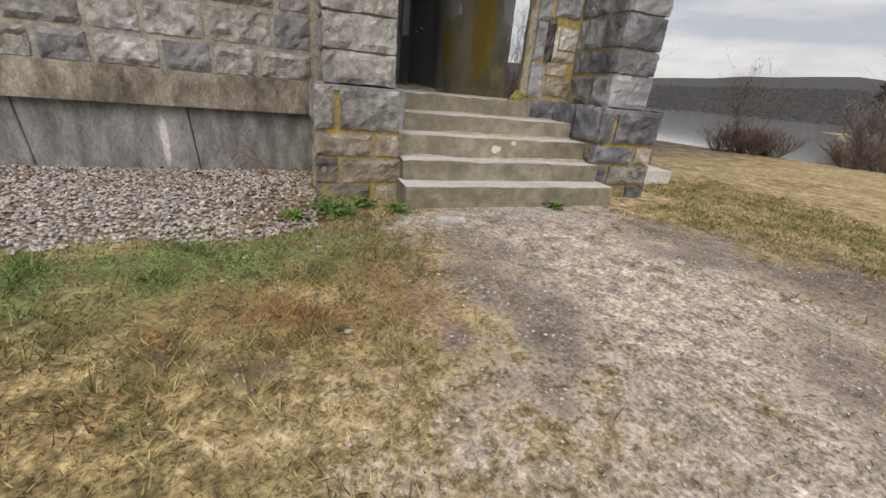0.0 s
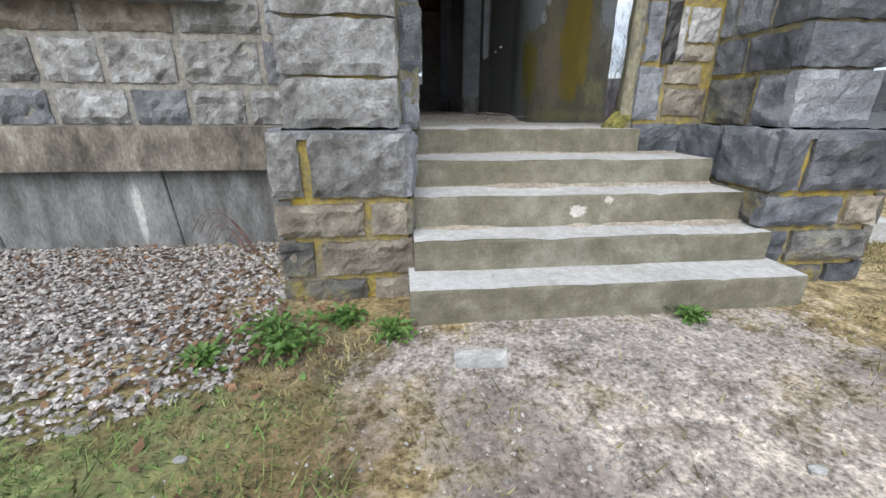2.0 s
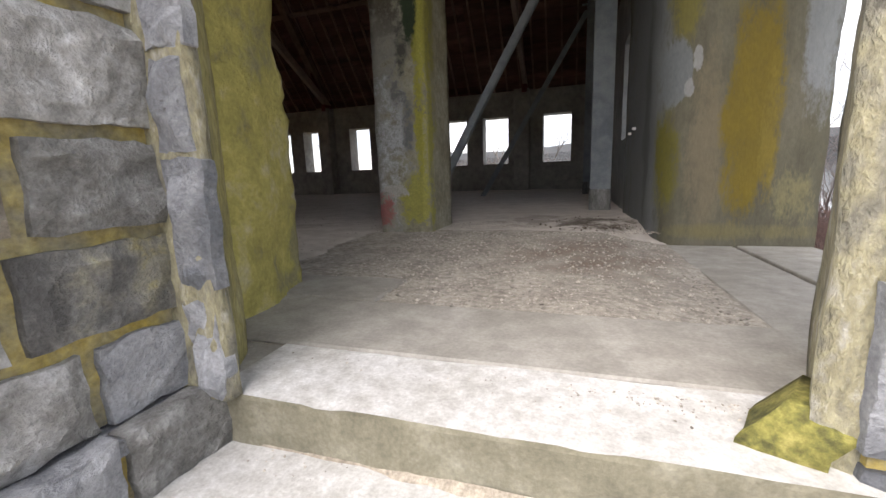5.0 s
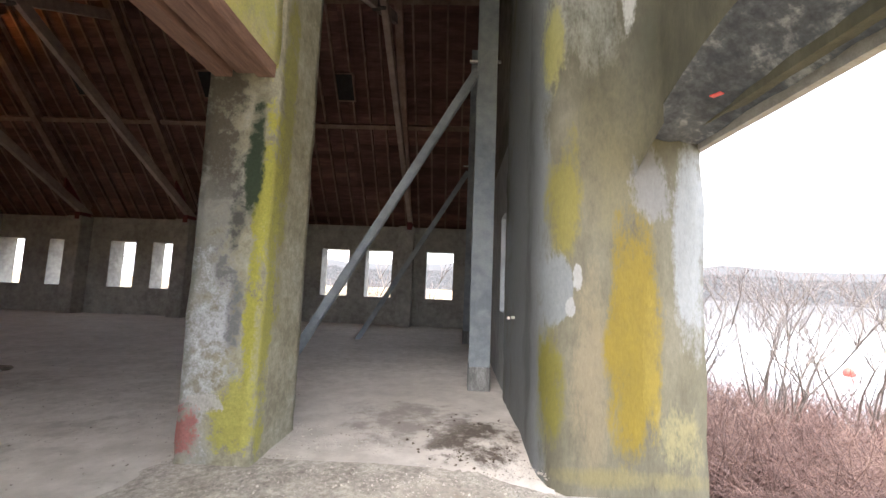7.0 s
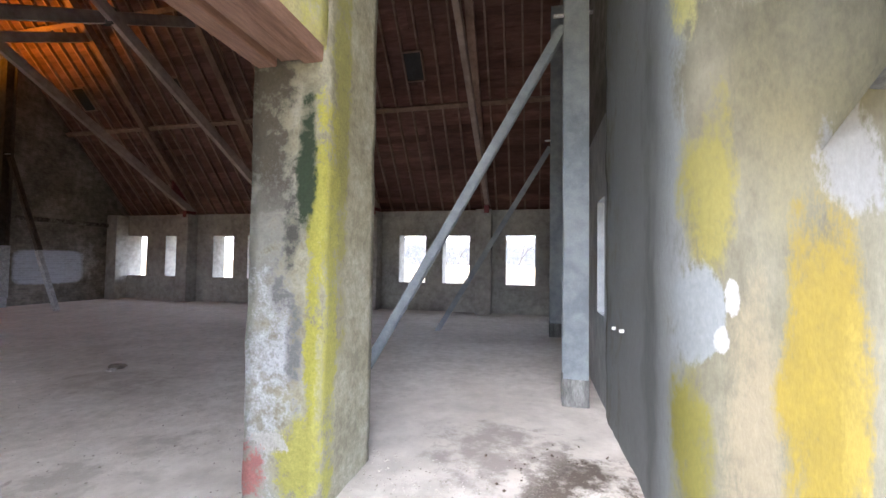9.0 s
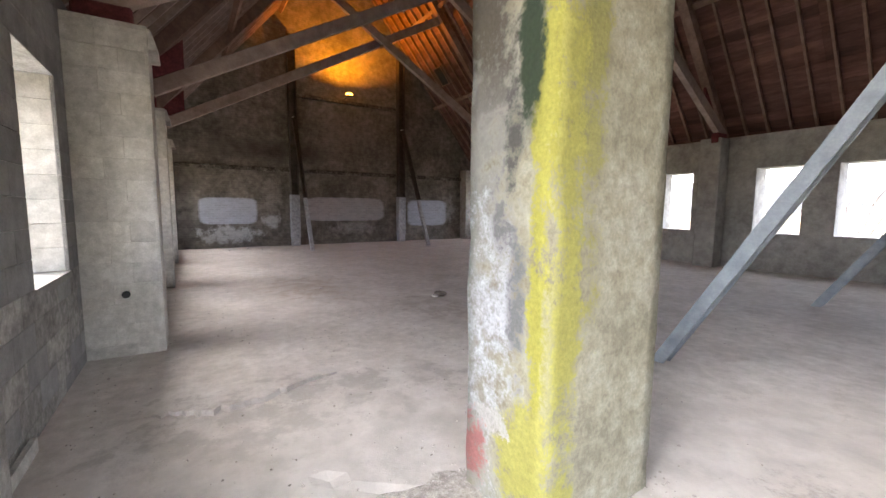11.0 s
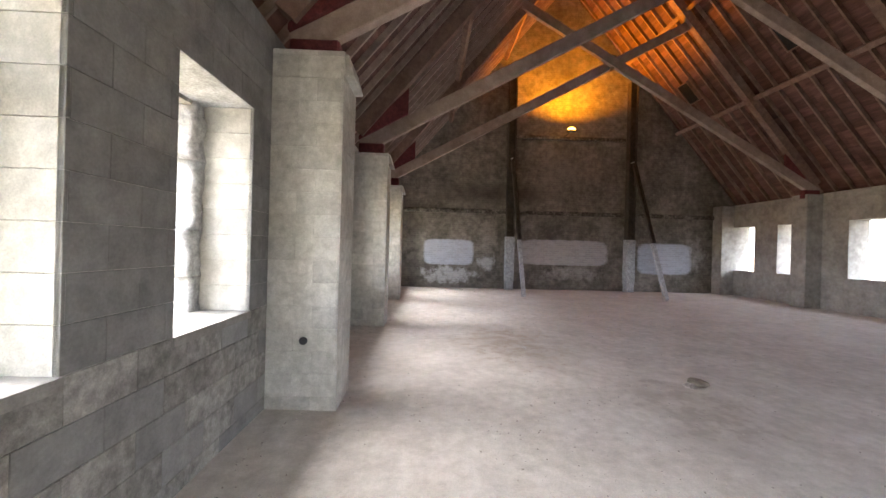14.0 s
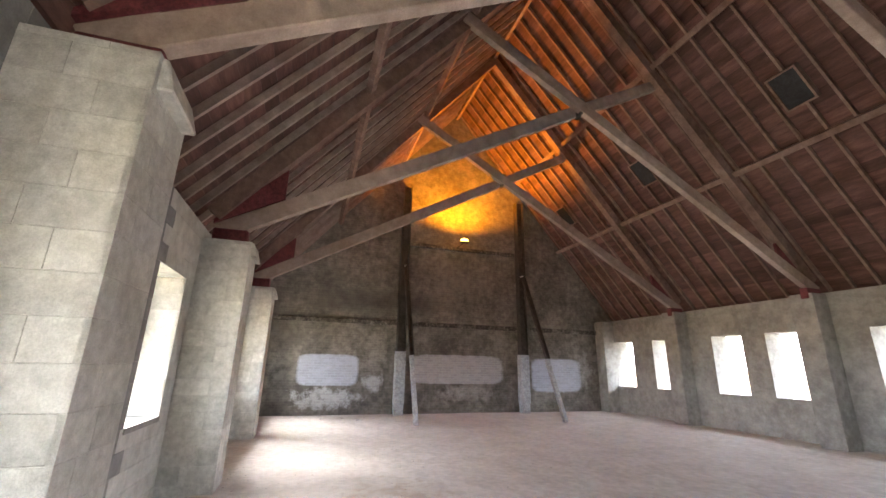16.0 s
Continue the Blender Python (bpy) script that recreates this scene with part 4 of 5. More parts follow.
# ---- steel posts and braces ----
def post_and_brace(x, y, inward, high, low_x, mat, brace_mat, pale):
    t = thing("braced_post", "steel wall post with a diagonal brace to the floor", "steel post", group="braced steel posts", at=(x, y, -0.03))
    inv = Matrix.Translation((-x, -y, 0.03))

    def put(name, bm, m, label=""):
        o = part(name, bm, m, None, label)
        o.parent, o.matrix_parent_inverse = t, inv
        return o

    bm = bmesh.new()
    half = [(-0.14, -0.14), (0.14, -0.14), (0.14, -0.125), (0.006, -0.125), (0.006, 0.125), (0.14, 0.125), (0.14, 0.14), (-0.14, 0.14), (-0.14, 0.125), (-0.006, 0.125), (-0.006, -0.125), (-0.14, -0.125)]
    rough_prism(bm, [(x + p, y + q) for p, q in half], 0.28, high + 3.2, 9, 0.0)
    column = put("h_column", bm, mat)
    bm = bmesh.new()
    box(bm, x - 0.15, x + 0.15, y - 0.15, y + 0.15, -0.06, 0.29)
    part("concrete_foot", bevelled(bm, 0.02), CONCRETE if not pale else STEEL_PALE, column, "grey concrete foot")
    top = Vector((x + inward * 0.19, y, high))
    foot = Vector((low_x, y + 0.02, -0.03))
    if pale:
        part_way = foot.lerp(top, 0.38)
        bm = bmesh.new()
        beam_between(bm, foot, part_way, 0.12, 0.12, side=(0, 1, 0))
        put("lower_brace", bm, STEEL_PALE, "pale painted lower half of the brace")
        foot = part_way
        bm = bmesh.new()
        box(bm, x - 0.16, x + 0.16, y - 0.16, y + 0.16, 0.27, 1.95)
        part("pale_casing", bm, STEEL_PALE, column, "pale painted lower casing")
    bm = bmesh.new()
    beam_between(bm, foot, top, 0.12, 0.012, side=(0, 1, 0))
    d = (top - foot).normalized()
    up = d.cross(Vector((0, 1, 0))).normalized()
    brace = put("brace", bm, brace_mat)
    for k in (-1, 1):
        bm = bmesh.new()
        beam_between(bm, foot + Vector((0, 0.06 * k, 0)) - up * 0.05, top + Vector((0, 0.06 * k, 0)) - up * 0.05, 0.012, 0.11, side=(0, 1, 0))
        part("flange", bm, brace_mat, brace)
    bm = bmesh.new()
    box(bm, x - 0.26, x + 0.2, y - 0.02, y + 0.02, high + 0.12, high + 0.15)
    part("cross_pin", bm, WHITEMETAL, column, "short bright rod across the post")


post_and_brace(3.18, 10.3, -1, 4.5, 0.36, STEEL, STEEL, False)
post_and_brace(3.18, 14.75, -1, 4.3, 0.38, STEEL, STEEL, False)
post_and_brace(-13.9, 10.0, 1, 4.75, -11.5, STEEL_DARK, STEEL_DARK, True)
post_and_brace(-13.9, 14.6, 1, 4.75, -11.45, STEEL_DARK, STEEL_DARK, True)

# ---- sodium lamp on the west gable ----
lamp = thing("wall_lamp", "orange sodium wall lamp glowing upward on its ledge", "lamp", at=(-13.3, 12.05, 5.83))
bm = bmesh.new()
box(bm, -0.12, 0.12, -0.16, 0.16, 0.0, 0.03)
part("housing", bevelled(bm, 0.008), STEEL_DARK, lamp)
bm = bmesh.new()
bmesh.ops.create_uvsphere(bm, u_segments=12, v_segments=8, radius=1)
for v in bm.verts:
    v.co = Vector((v.co.x * 0.09, v.co.y * 0.15, 0.085 + v.co.z * 0.065))
part("bulb", bm, LAMPGLOW, lamp, "glowing orange bulb")
bm = bmesh.new()
box(bm, -0.8, -0.12, -0.02, 0.02, 0.005, 0.025)
part("bracket", bm, STEEL_DARK, lamp)
light = bpy.data.lights.new("sodium_light", "SPOT")
light.energy, light.color, light.shadow_soft_size = 48, (1.0, 0.31, 0.005), 0.1
light.spot_size, light.spot_blend = radians(150), 0.6
lo = new("sodium_light", light)
lo.matrix_world = look((-12.8, 12.05, 5.98), (-12.8, 12.05, 8.0))

# ---- timber lintel over the passage ----
lintel = thing("lintel", "three reddish-brown timber planks over the passage", "lintel", at=(1.14, 6.62, 2.89))
for k in range(3):
    bm = bmesh.new()
    box(bm, -0.25 + k * 0.17, -0.25 + k * 0.17 + 0.142, -0.97, 1.0, 0.03 * (k % 2), 0.11)
    part("plank", bevelled(bm, 0.006), LINTELWOOD, lintel)

# ---- porch slabs, block stub, small parts of the hall ----
def slab_part(x0, x1, y0, y1, top, parent, mat=SLAB, thick=0.1, name="slab"):
    bm = bmesh.new()
    box(bm, x0, x1, y0, y1, top - thick, top)
    bevelled(bm, 0.008)
    return part(name, bm, mat, parent)


porch = bpy.data.objects["floor_porch"]
slab_part(1.28, 3.5, 4.905, 5.42, -0.028, porch)
slab_part(1.2, 1.88, 5.435, 5.84, -0.026, porch)
slab_part(3.6, 4.1, 5.35, 7.72, -0.125, porch)
slab_part(4.13, 4.66, 5.35, 7.72, -0.12, porch)
slab_part(1.35, 1.86, 4.58, 4.9, -0.042, porch, SLAB, 0.6)
slab_part(4.69, 5.1, 5.9, 7.5, -0.3, porch, STEP, 0.5)
bm = bmesh.new()
rough_prism(bm, [(0.12, 5.5), (0.52, 5.5), (0.52, 5.7), (0.12, 5.7)], -0.06, 0.87, 0.1, 0.004, 4)
tagged(part("wall_stub", bm, BLOCK_DIRTY), "low stained concrete block stub below the window", "wall", kind="structure")
bm = bmesh.new()
sheet(bm, lines(-0.3, 0.54, 0.1), lines(5.48, 5.72, 0.06), lambda x, y: 0.875 + 0.004 * noise.noise((x * 9, y * 9, 0)))
bmesh.ops.delete(bm, geom=[f for f in bm.faces if f.calc_center_median().x < 0.1], context="FACES")
tagged(part("trim", bm, BLOCK_DIRTY), "grey sill ledge on the block stub", "sill", kind="structure")
bm = bmesh.new()
beam_between(bm, (-0.25, 5.56, 0.02), (-0.75, 5.56, 0.02), 0.03, 0.09, side=(0, 1, 0))
tagged(part("baseboard", bm, BLOCK), "short pale strip along the wall foot", "baseboard", kind="structure")

# broken edge of the floor slab
bm = bmesh.new()
edge = [(-0.89, 6.06), (-0.8, 6.31), (-0.7, 6.45), (-0.7, 6.75), (-0.81, 7.02), (-0.91, 7.21), (-0.96, 7.54)]
fine = []
for (a, b), (c, d) in zip(edge, edge[1:]):
    for k in range(6):
        t = k / 6
        fine.append((a + (c - a) * t + 0.07 * noise.noise((b * 9 + k * 1.7, a, 0)), b + (d - b) * t))
rows = []
for x, y in fine:
    w = 1.3 * math.sin(math.pi * (y - 6.06) / 1.49) ** 0.6 + 0.02 if 6.06 < y < 7.55 else 0.02
    e = max(0, math.sin(math.pi * min(1, max(0, (y - 6.06) / 1.49)))) ** 0.6
    rows.append([bm.verts.new((x - w * t, y, hall_floor(x - w * t, y) + 0.003 + z * e)) for t, z in ((-0.02, -0.01), (0.0, 0.035), (0.3, 0.038), (1.0, 0.0))])
for a, b in zip(rows, rows[1:]):
    for k in range(3):
        bm.faces.new([a[k], b[k], b[k + 1], a[k + 1]])
bmesh.ops.recalc_face_normals(bm, faces=bm.faces[:])
part("broken_edge", bm, FLOOR, floor, "raised broken edge of the floor screed")


def pebble_mesh(bm, c, r, rng, flat=0.6):
    v = []
    for d in ((1, 0, 0), (0, 1, 0), (-1, 0, 0), (0, -1, 0), (0, 0, 1), (0, 0, -1)):
        k = r * rng.uniform(0.7, 1.25)
        v.append(Vector((d[0] * k, d[1] * k, d[2] * k * flat)))
    q = Euler((rng.uniform(-0.5, 0.5), rng.uniform(-0.5, 0.5), rng.uniform(0, 6))).to_matrix()
    v = [bm.verts.new(q @ p + Vector(c)) for p in v]
    for a, b in ((0, 1), (1, 2), (2, 3), (3, 0)):
        bm.faces.new([v[a], v[b], v[4]])
        bm.faces.new([v[b], v[a], v[5]])


rng = random.Random(5)
bm = bmesh.new()
for _ in range(4500):
    x, y = rng.uniform(1.3, 3.55), rng.uniform(5.45, 7.9) if rng.random() < 0.8 else rng.uniform(7.5, 8.6)
    pebble_mesh(bm, (x, y, (porch_floor(x, y) if y < 7.7 else hall_floor(x, y)) + 0.003), rng.choice((0.004, 0.006, 0.006, 0.009, 0.013)), rng)
for _ in range(500):
    x, y = rng.gauss(-0.6, 1.6), rng.uniform(5.7, 9.5)
    if -8 < x < 2:
        pebble_mesh(bm, (x, y, hall_floor(x, y) + 0.003), rng.choice((0.004, 0.006, 0.01)), rng)
for _ in range(260):
    a, r = rng.uniform(0, 6.3), rng.gauss(0.45, 0.12)
    x, y = 1.12 + r * math.cos(a), 8.0 + r * math.sin(a) * 1.2
    pebble_mesh(bm, (x, y, -0.025), rng.choice((0.006, 0.01, 0.014)), rng)
for _ in range(1100):
    x, y = rng.uniform(-9, 1), 5.7 + 7 * rng.random() ** 1.6
    pebble_mesh(bm, (x, y, hall_floor(x, y) + 0.003), rng.choice((0.004, 0.006, 0.008, 0.012)), rng)
for _ in range(900):
    k = rng.choice((1, 2, 2, 3, 3, 4))
    x = RIGHT[k] - abs(rng.gauss(0, 0.35)) if rng.random() < 0.7 else rng.uniform(LEFT[k], RIGHT[k])
    y = (FRONT[k + 1] if k < 4 else 4.85) - abs(rng.gauss(0, 0.05)) - 0.01
    if LEFT[k] < x < RIGHT[k] and y > FRONT[k] + 0.02:
        pebble_mesh(bm, (x, y, TOP[k] + 0.002), rng.choice((0.002, 0.003, 0.003, 0.005)), rng)
tagged(part("rubble", bm, RUBBLE), "scattered grit and mortar crumbs on the floor", "rubble", kind="stuff")
for x, y, r in ((-1.05, 6.43, 0.05), (-3.27, 10.04, 0.1), (-3.2, 9.9, 0.06), (-4.85, 8.44, 0.04), (-13.2, 8.2, 0.06), (-13.0, 7.6, 0.05), (-12.7, 8.6, 0.05)):
    bm = bmesh.new()
    bmesh.ops.create_icosphere(bm, subdivisions=2, radius=r)
    for v in bm.verts:
        v.co = Vector((v.co.x * 1.3, v.co.y, v.co.z * 0.45)) * (1 + 0.35 * noise.noise(v.co * 30 + Vector((x, y, 0))))
        v.co += Vector((x, y, hall_floor(x, y) + r * 0.2))
    tagged(part("rubble_stone", bm, STONE_WARM if r > 0.06 else PEBBLE), "loose broken stone lying on the dusty floor", "stone", group="loose stones")
bm = bmesh.new()
for _ in range(420):
    x, y = rng.gauss(3.0, 0.2), rng.gauss(8.35, 0.24)
    if x < EAST - 0.08 and y > 7.75:
        pebble_mesh(bm, (x, y, hall_floor(x, y) + 0.02), rng.choice((0.005, 0.008, 0.011, 0.015)), rng)
SOIL = material("dark_soil", [(0.06, 0.045, 0.035), (0.11, 0.085, 0.065), (0.16, 0.13, 0.1)], 4, 0.98, 0.6)
tagged(part("soil", bm, SOIL), "crumbs of dark damp soil beside the pier", "soil", kind="stuff")
bm = bmesh.new()
bmesh.ops.create_cone(bm, cap_ends=True, segments=16, radius1=0.035, radius2=0.035, depth=0.02, matrix=Matrix.Translation((-2.455, 5.863, 0.592)) @ Matrix.Rotation(radians(90), 4, "Y"))
hole = part("conduit_hole", bm, BLACK, None, "small round black conduit hole")
hole.parent, hole.matrix_parent_inverse = pilasters[0], pilasters[0].matrix_basis.inverted()
bm = bmesh.new()
box(bm, -0.02, 0.02, -0.03, 0.03, -0.006, 0.0, Matrix.Translation((4.3, 6.95, 2.485)) @ Matrix.Rotation(0.5, 4, "Z"))
tagged(part("red_tag", bm, BUOYRED), "small red tag stuck under the lintel", "tag")
for k in range(2):
    bm = bmesh.new()
    beam_between(bm, (EAST - 0.06, 9.1 + k * 0.35, 1.02 - 0.03 * k), (EAST + 0.02, 9.1 + k * 0.35, 1.02 - 0.03 * k), 0.03, 0.03, side=(0, 1, 0))
    tagged(part("wall_bolt", bm, WHITEMETAL), "bright bolt sticking out of the wall", "bolt", group="wall bolts")

# ---- outside: gravel, grass, weeds, plants ----
def in_gravel(x, y):
    return y > 3.02 + 0.09 * noise.noise((x * 2, 0, 0)) + 0.3 * max(0, x - 0.6) and y < 4.78 and x < 1.16 + 0.05 * noise.noise((0, y * 4, 0))


def in_path(x, y):
    w = 0.25 * noise.noise((x * 1.5, y * 1.5, 0)) + 0.12 * noise.noise((x * 6, y * 6, 4))
    left = 1.75 - 0.22 * (3.4 - y) + w
    right = 3.85 + 0.6 * max(0, 3.2 - y) + w
    return left < x < right and y < 3.6


rng = random.Random(2)
bm = bmesh.new()
count = 0
while count < 13500:
    x, y = rng.uniform(-2.8, 1.2), rng.uniform(2.9, 4.8)
    if in_gravel(x, y):
        pebble_mesh(bm, (x, y, ground_height(x, y) + rng.uniform(0, 0.018)), rng.uniform(0.008, 0.02), rng)
        count += 1
tagged(part("gravel", bm, PEBBLE), "bed of pale grey gravel along the wall foot", "gravel", kind="stuff")
bm = bmesh.new()
for _ in range(9000):
    x, y = rng.uniform(0.6, 6), rng.uniform(0.2, 3.6)
    if in_path(x, y) or rng.random() < 0.12:
        pebble_mesh(bm, (x, y, ground_height(x, y) + 0.002), rng.choice((0.003, 0.004, 0.004, 0.006, 0.01)), rng)
for x, y, r in ((1.2, 2.1, 0.014), (3.3, 2.41, 0.03), (1.14, 2.9, 0.013), (2.4, 2.6, 0.016), (2.9, 2.7, 0.018), (2.2, 1.7, 0.016), (3.6, 1.9, 0.02)):
    b = bmesh.new()
    bmesh.ops.create_icosphere(b, subdivisions=2, radius=r)
    for v in b.verts:
        v.co = Vector((v.co.x * 1.5, v.co.y, v.co.z * 0.5)) * (1 + 0.35 * noise.noise(v.co * 60 + Vector((x, y, 0)))) + Vector((x, y, ground_height(x, y) + r * 0.25))
    tagged(part("loose_stone", b, JAMB_PALE), "small pale stone lying on the dirt path", "stone", group="path stones")
b = bmesh.new()
rough_prism(b, [(1.96, 3.24), (2.16, 3.22), (2.18, 3.33), (1.97, 3.34)], -0.87, ground_height(2.06, 3.27) + 0.014, 0.05, 0.006, 5)
tagged(part("flat_stone", b, JAMB_PALE), "flat grey stone set in the dirt before the steps", "stone")
tagged(part("pebbles", bm, PEBBLE), "small pebbles strewn over the dirt path", "pebbles", kind="stuff")
bm = bmesh.new()
count = 0
while count < 105000:
    x, y = rng.uniform(-2.6, 6.5), rng.uniform(0.7, 4.6)
    dense = 1.0
    if in_gravel(x, y) or (1.1 < x < 4.6 and y > 3.5) or (y > 4.6):
        continue
    if in_path(x, y):
        dense = 0.04 + 0.25 * max(0, noise.noise((x * 2.2, y * 2.2, 8)) - 0.1)
    if rng.random() > dense * (0.45 + 0.9 * max(0, noise.noise((x * 3, y * 3, 1)) + 0.35)):
        count += 0.15
        continue
    count += 1
    z, a, hgt = ground_height(x, y) - 0.003, rng.uniform(0, 6.283), rng.uniform(0.014, 0.045) * (0.7 + 2.0 * max(0, noise.noise((x * 6, y * 6, 2))))
    w, lean = rng.uniform(0.002, 0.004), rng.uniform(0.4, 1.6) * hgt
    c, s = math.cos(a), math.sin(a)
    d = rng.uniform(0, 6.283)
    bm.faces.new([bm.verts.new((x + c * w, y + s * w, z)), bm.verts.new((x - c * w, y - s * w, z)), bm.verts.new((x + math.cos(d) * lean, y + math.sin(d) * lean, z + hgt))])
tagged(part("grass", bm, GRASS), "short trampled grass, partly green and partly straw", "grass", kind="stuff")
bm = bmesh.new()
for _ in range(900):
    x, y = (rng.uniform(-2.5, 1.3), rng.gauss(4.5, 0.25)) if rng.random() < 0.55 else (rng.gauss(1.0, 0.25), rng.gauss(3.6, 0.3))
    if y > 4.78 or x > 1.7:
        continue
    z, r = ground_height(x, y) + rng.uniform(0.008, 0.03), rng.uniform(0.012, 0.03)
    q = Euler((rng.uniform(-0.6, 0.6), rng.uniform(-0.6, 0.6), rng.uniform(0, 6))).to_matrix()
    v = [bm.verts.new(q @ Vector(p) * r + Vector((x, y, z))) for p in ((-1, 0, 0), (0, -0.55, 0.15), (1, 0, 0.3), (0, 0.55, 0.15))]
    bm.faces.new(v)
tagged(part("dead_leaves", bm, LEAFLITTER), "brown dead leaves and bark bits on the gravel", "leaves", kind="stuff")


def weed(x, y, size, seed):
    r, bm = random.Random(seed), bmesh.new()
    root = [bm.verts.new((x + o, y, ground_height(x, y) - 0.02)) for o in (-0.0015, 0.0015)]
    for _ in range(150):
        a, d, hgt = r.uniform(0, 6.283), abs(r.gauss(0, 0.5)) * size, r.uniform(0.02, 0.11) * size / 0.2
        w, ln = r.uniform(0.008, 0.016), r.uniform(0.025, 0.05)
        px, py = x + d * math.cos(a), y + d * math.sin(a)
        z = ground_height(px, py)
        q = Euler((r.uniform(-0.7, 0.7), r.uniform(-0.7, 0.7), a)).to_matrix()
        v = [bm.verts.new(q @ Vector(p) + Vector((px, py, z + hgt))) for p in ((0, 0, 0), (ln * 0.5, w, 0.004), (ln, 0, 0), (ln * 0.5, -w, 0.004))]
        bm.faces.new(v)
        bm.faces.new([root[0], root[1], v[0]])
    tagged(part("weed", bm, WEED), "small green weed growing at the foot of the steps", "weed", group="weeds")


for i, (x, y, s) in enumerate(((1.24, 3.5, 0.18), (1.3, 3.4, 0.15), (1.5, 3.62, 0.1), (1.72, 3.5, 0.1), (1.0, 3.36, 0.07), (3.1, 3.5, 0.07), (4.6, 9.2, 0.3), (5.0, 8.6, 0.25))):
    weed(x, y, s, i)
for k in range(9):
    bm = bmesh.new()
    x0 = 0.75 + 0.1 * rng.random()
    pts = [Vector((x0 - 0.1 * j * (0.4 + 0.1 * k) * 0.6, 4.55 + 0.02 * j, ground_height(x0, 4.5) + 0.22 * math.sin(j * 0.45) * (0.4 + 0.12 * k))) for j in range(7)]
    for a, b in zip(pts, pts[1:]):
        beam_between(bm, a, b, 0.004, 0.004, side=(0, 1, 0))
    tagged(part("dry_stalk", bm, BRAMBLE), "thin dry stalk arching over the gravel", "stalk", group="dry stalks")


def stem(bm, p, d, length, r0, rng, droop=0.5, segs=5):
    pts = [Vector(p)]
    d = Vector(d).normalized()
    for _ in range(segs):
        pts.append(pts[-1] + d * length / segs)
        d = (d + Vector((rng.uniform(-0.25, 0.25), rng.uniform(-0.25, 0.25), -droop * rng.uniform(0.3, 1)))).normalized()
    rows = []
    for i, q in enumerate(pts):
        r = r0 * (1 - 0.8 * i / segs)
        rows.append([bm.verts.new(q + Vector((math.cos(a) * r, math.sin(a) * r, 0))) for a in (0, 2.1, 4.2)])
    for a, b in zip(rows, rows[1:]):
        for k in range(3):
            bm.faces.new([a[k], a[(k + 1) % 3], b[(k + 1) % 3], b[k]])
    return pts


rng = random.Random(8)
bm = bmesh.new()
for i in range(11000):
    x, y = (rng.uniform(5.1, 12), rng.uniform(5.6, 15.5)) if i % 3 else (rng.uniform(5.2, 8), rng.uniform(7, 11))
    if (x < 5.6 and y < 8.6) or y < 2.6 + 0.92 * (x - 1.5):
        continue
    a = rng.uniform(0, 6.283)
    stem(bm, (x, y, ground_height(x, y) - 0.02), (math.cos(a) * 0.6, math.sin(a) * 0.6, 1.2), rng.uniform(0.8, 1.6), rng.uniform(0.004, 0.008), rng, 0.5)
tagged(part("brambles", bm, BRAMBLE), "tangle of leafless reddish-brown brambles on the bank", "brambles", kind="stuff")


def bare_tree(x, y, height, seed, stems=1, spread=0.5, r0=0.05, name="tree", label="leafless grey tree with fine bare twigs", mat=BARK, twig=TWIGS, levels=3):
    r = random.Random(seed)
    t = thing(name, label, "tree" if name == "tree" else "shrub", group="bare trees" if name == "tree" else "shrubs", at=(x, y, ground_height(x, y)))
    wood, fine_bm = bmesh.new(), bmesh.new()

    def grow(p, d, length, rad, level):
        target = wood if level < 2 else fine_bm
        pts = stem(target, p, d, length, rad, r, -0.03 if level else 0.0, 4)
        if level < levels:
            for k in range(r.randint(4, 6)):
                q = pts[r.randint(1, 4)]
                a = r.uniform(0, 6.283)
                nd = (Vector(d).normalized() * 0.8 + Vector((math.cos(a), math.sin(a), 0.35)) * 0.75)
                grow(q, nd, length * r.uniform(0.45, 0.65), rad * 0.45, level + 1)

    for k in range(stems):
        a = r.uniform(0, 6.283)
        grow((0.1 * math.cos(a) * (stems > 1), 0.1 * math.sin(a) * (stems > 1), -0.1), (math.cos(a) * spread * (stems > 1), math.sin(a) * spread * (stems > 1), 1.5), height * r.uniform(0.55, 0.7), r0, 0)
    part("trunk", wood, mat, t)
    part("crown", fine_bm, twig, t, "fine bare twigs")


REDTWIG = material("red_brown_twigs", [(0.1, 0.06, 0.05), (0.17, 0.1, 0.085)], 0.5, 0.9, 0.0, vary=0.3, island=True)
bare_tree(7.6, 11.0, 3.6, 1, 8, 0.6, 0.03)
bare_tree(6.8, 12.3, 3.2, 2, 7, 0.55, 0.028)
bare_tree(9.6, 11.8, 3.4, 3, 7, 0.6, 0.028)
for i, (x, y, s) in enumerate(((12.3, 8.3, 2.2), (12.8, 7.9, 0.9), (11.8, 8.6, 0.85), (12.5, 8.6, 0.9), (13.6, 6.6, 0.85), (14.1, 6.2, 0.9), (12.2, 8.1, 0.9), (12.9, 8.3, 0.8))):
    bare_tree(x, y, s, 40 + i, 7 if i == 0 else 34, 0.6 if i == 0 else 1.2, 0.016, "shrub", "dense leafless reddish-brown bush on the bank", BARK, REDTWIG, 3 if i == 0 else 2)
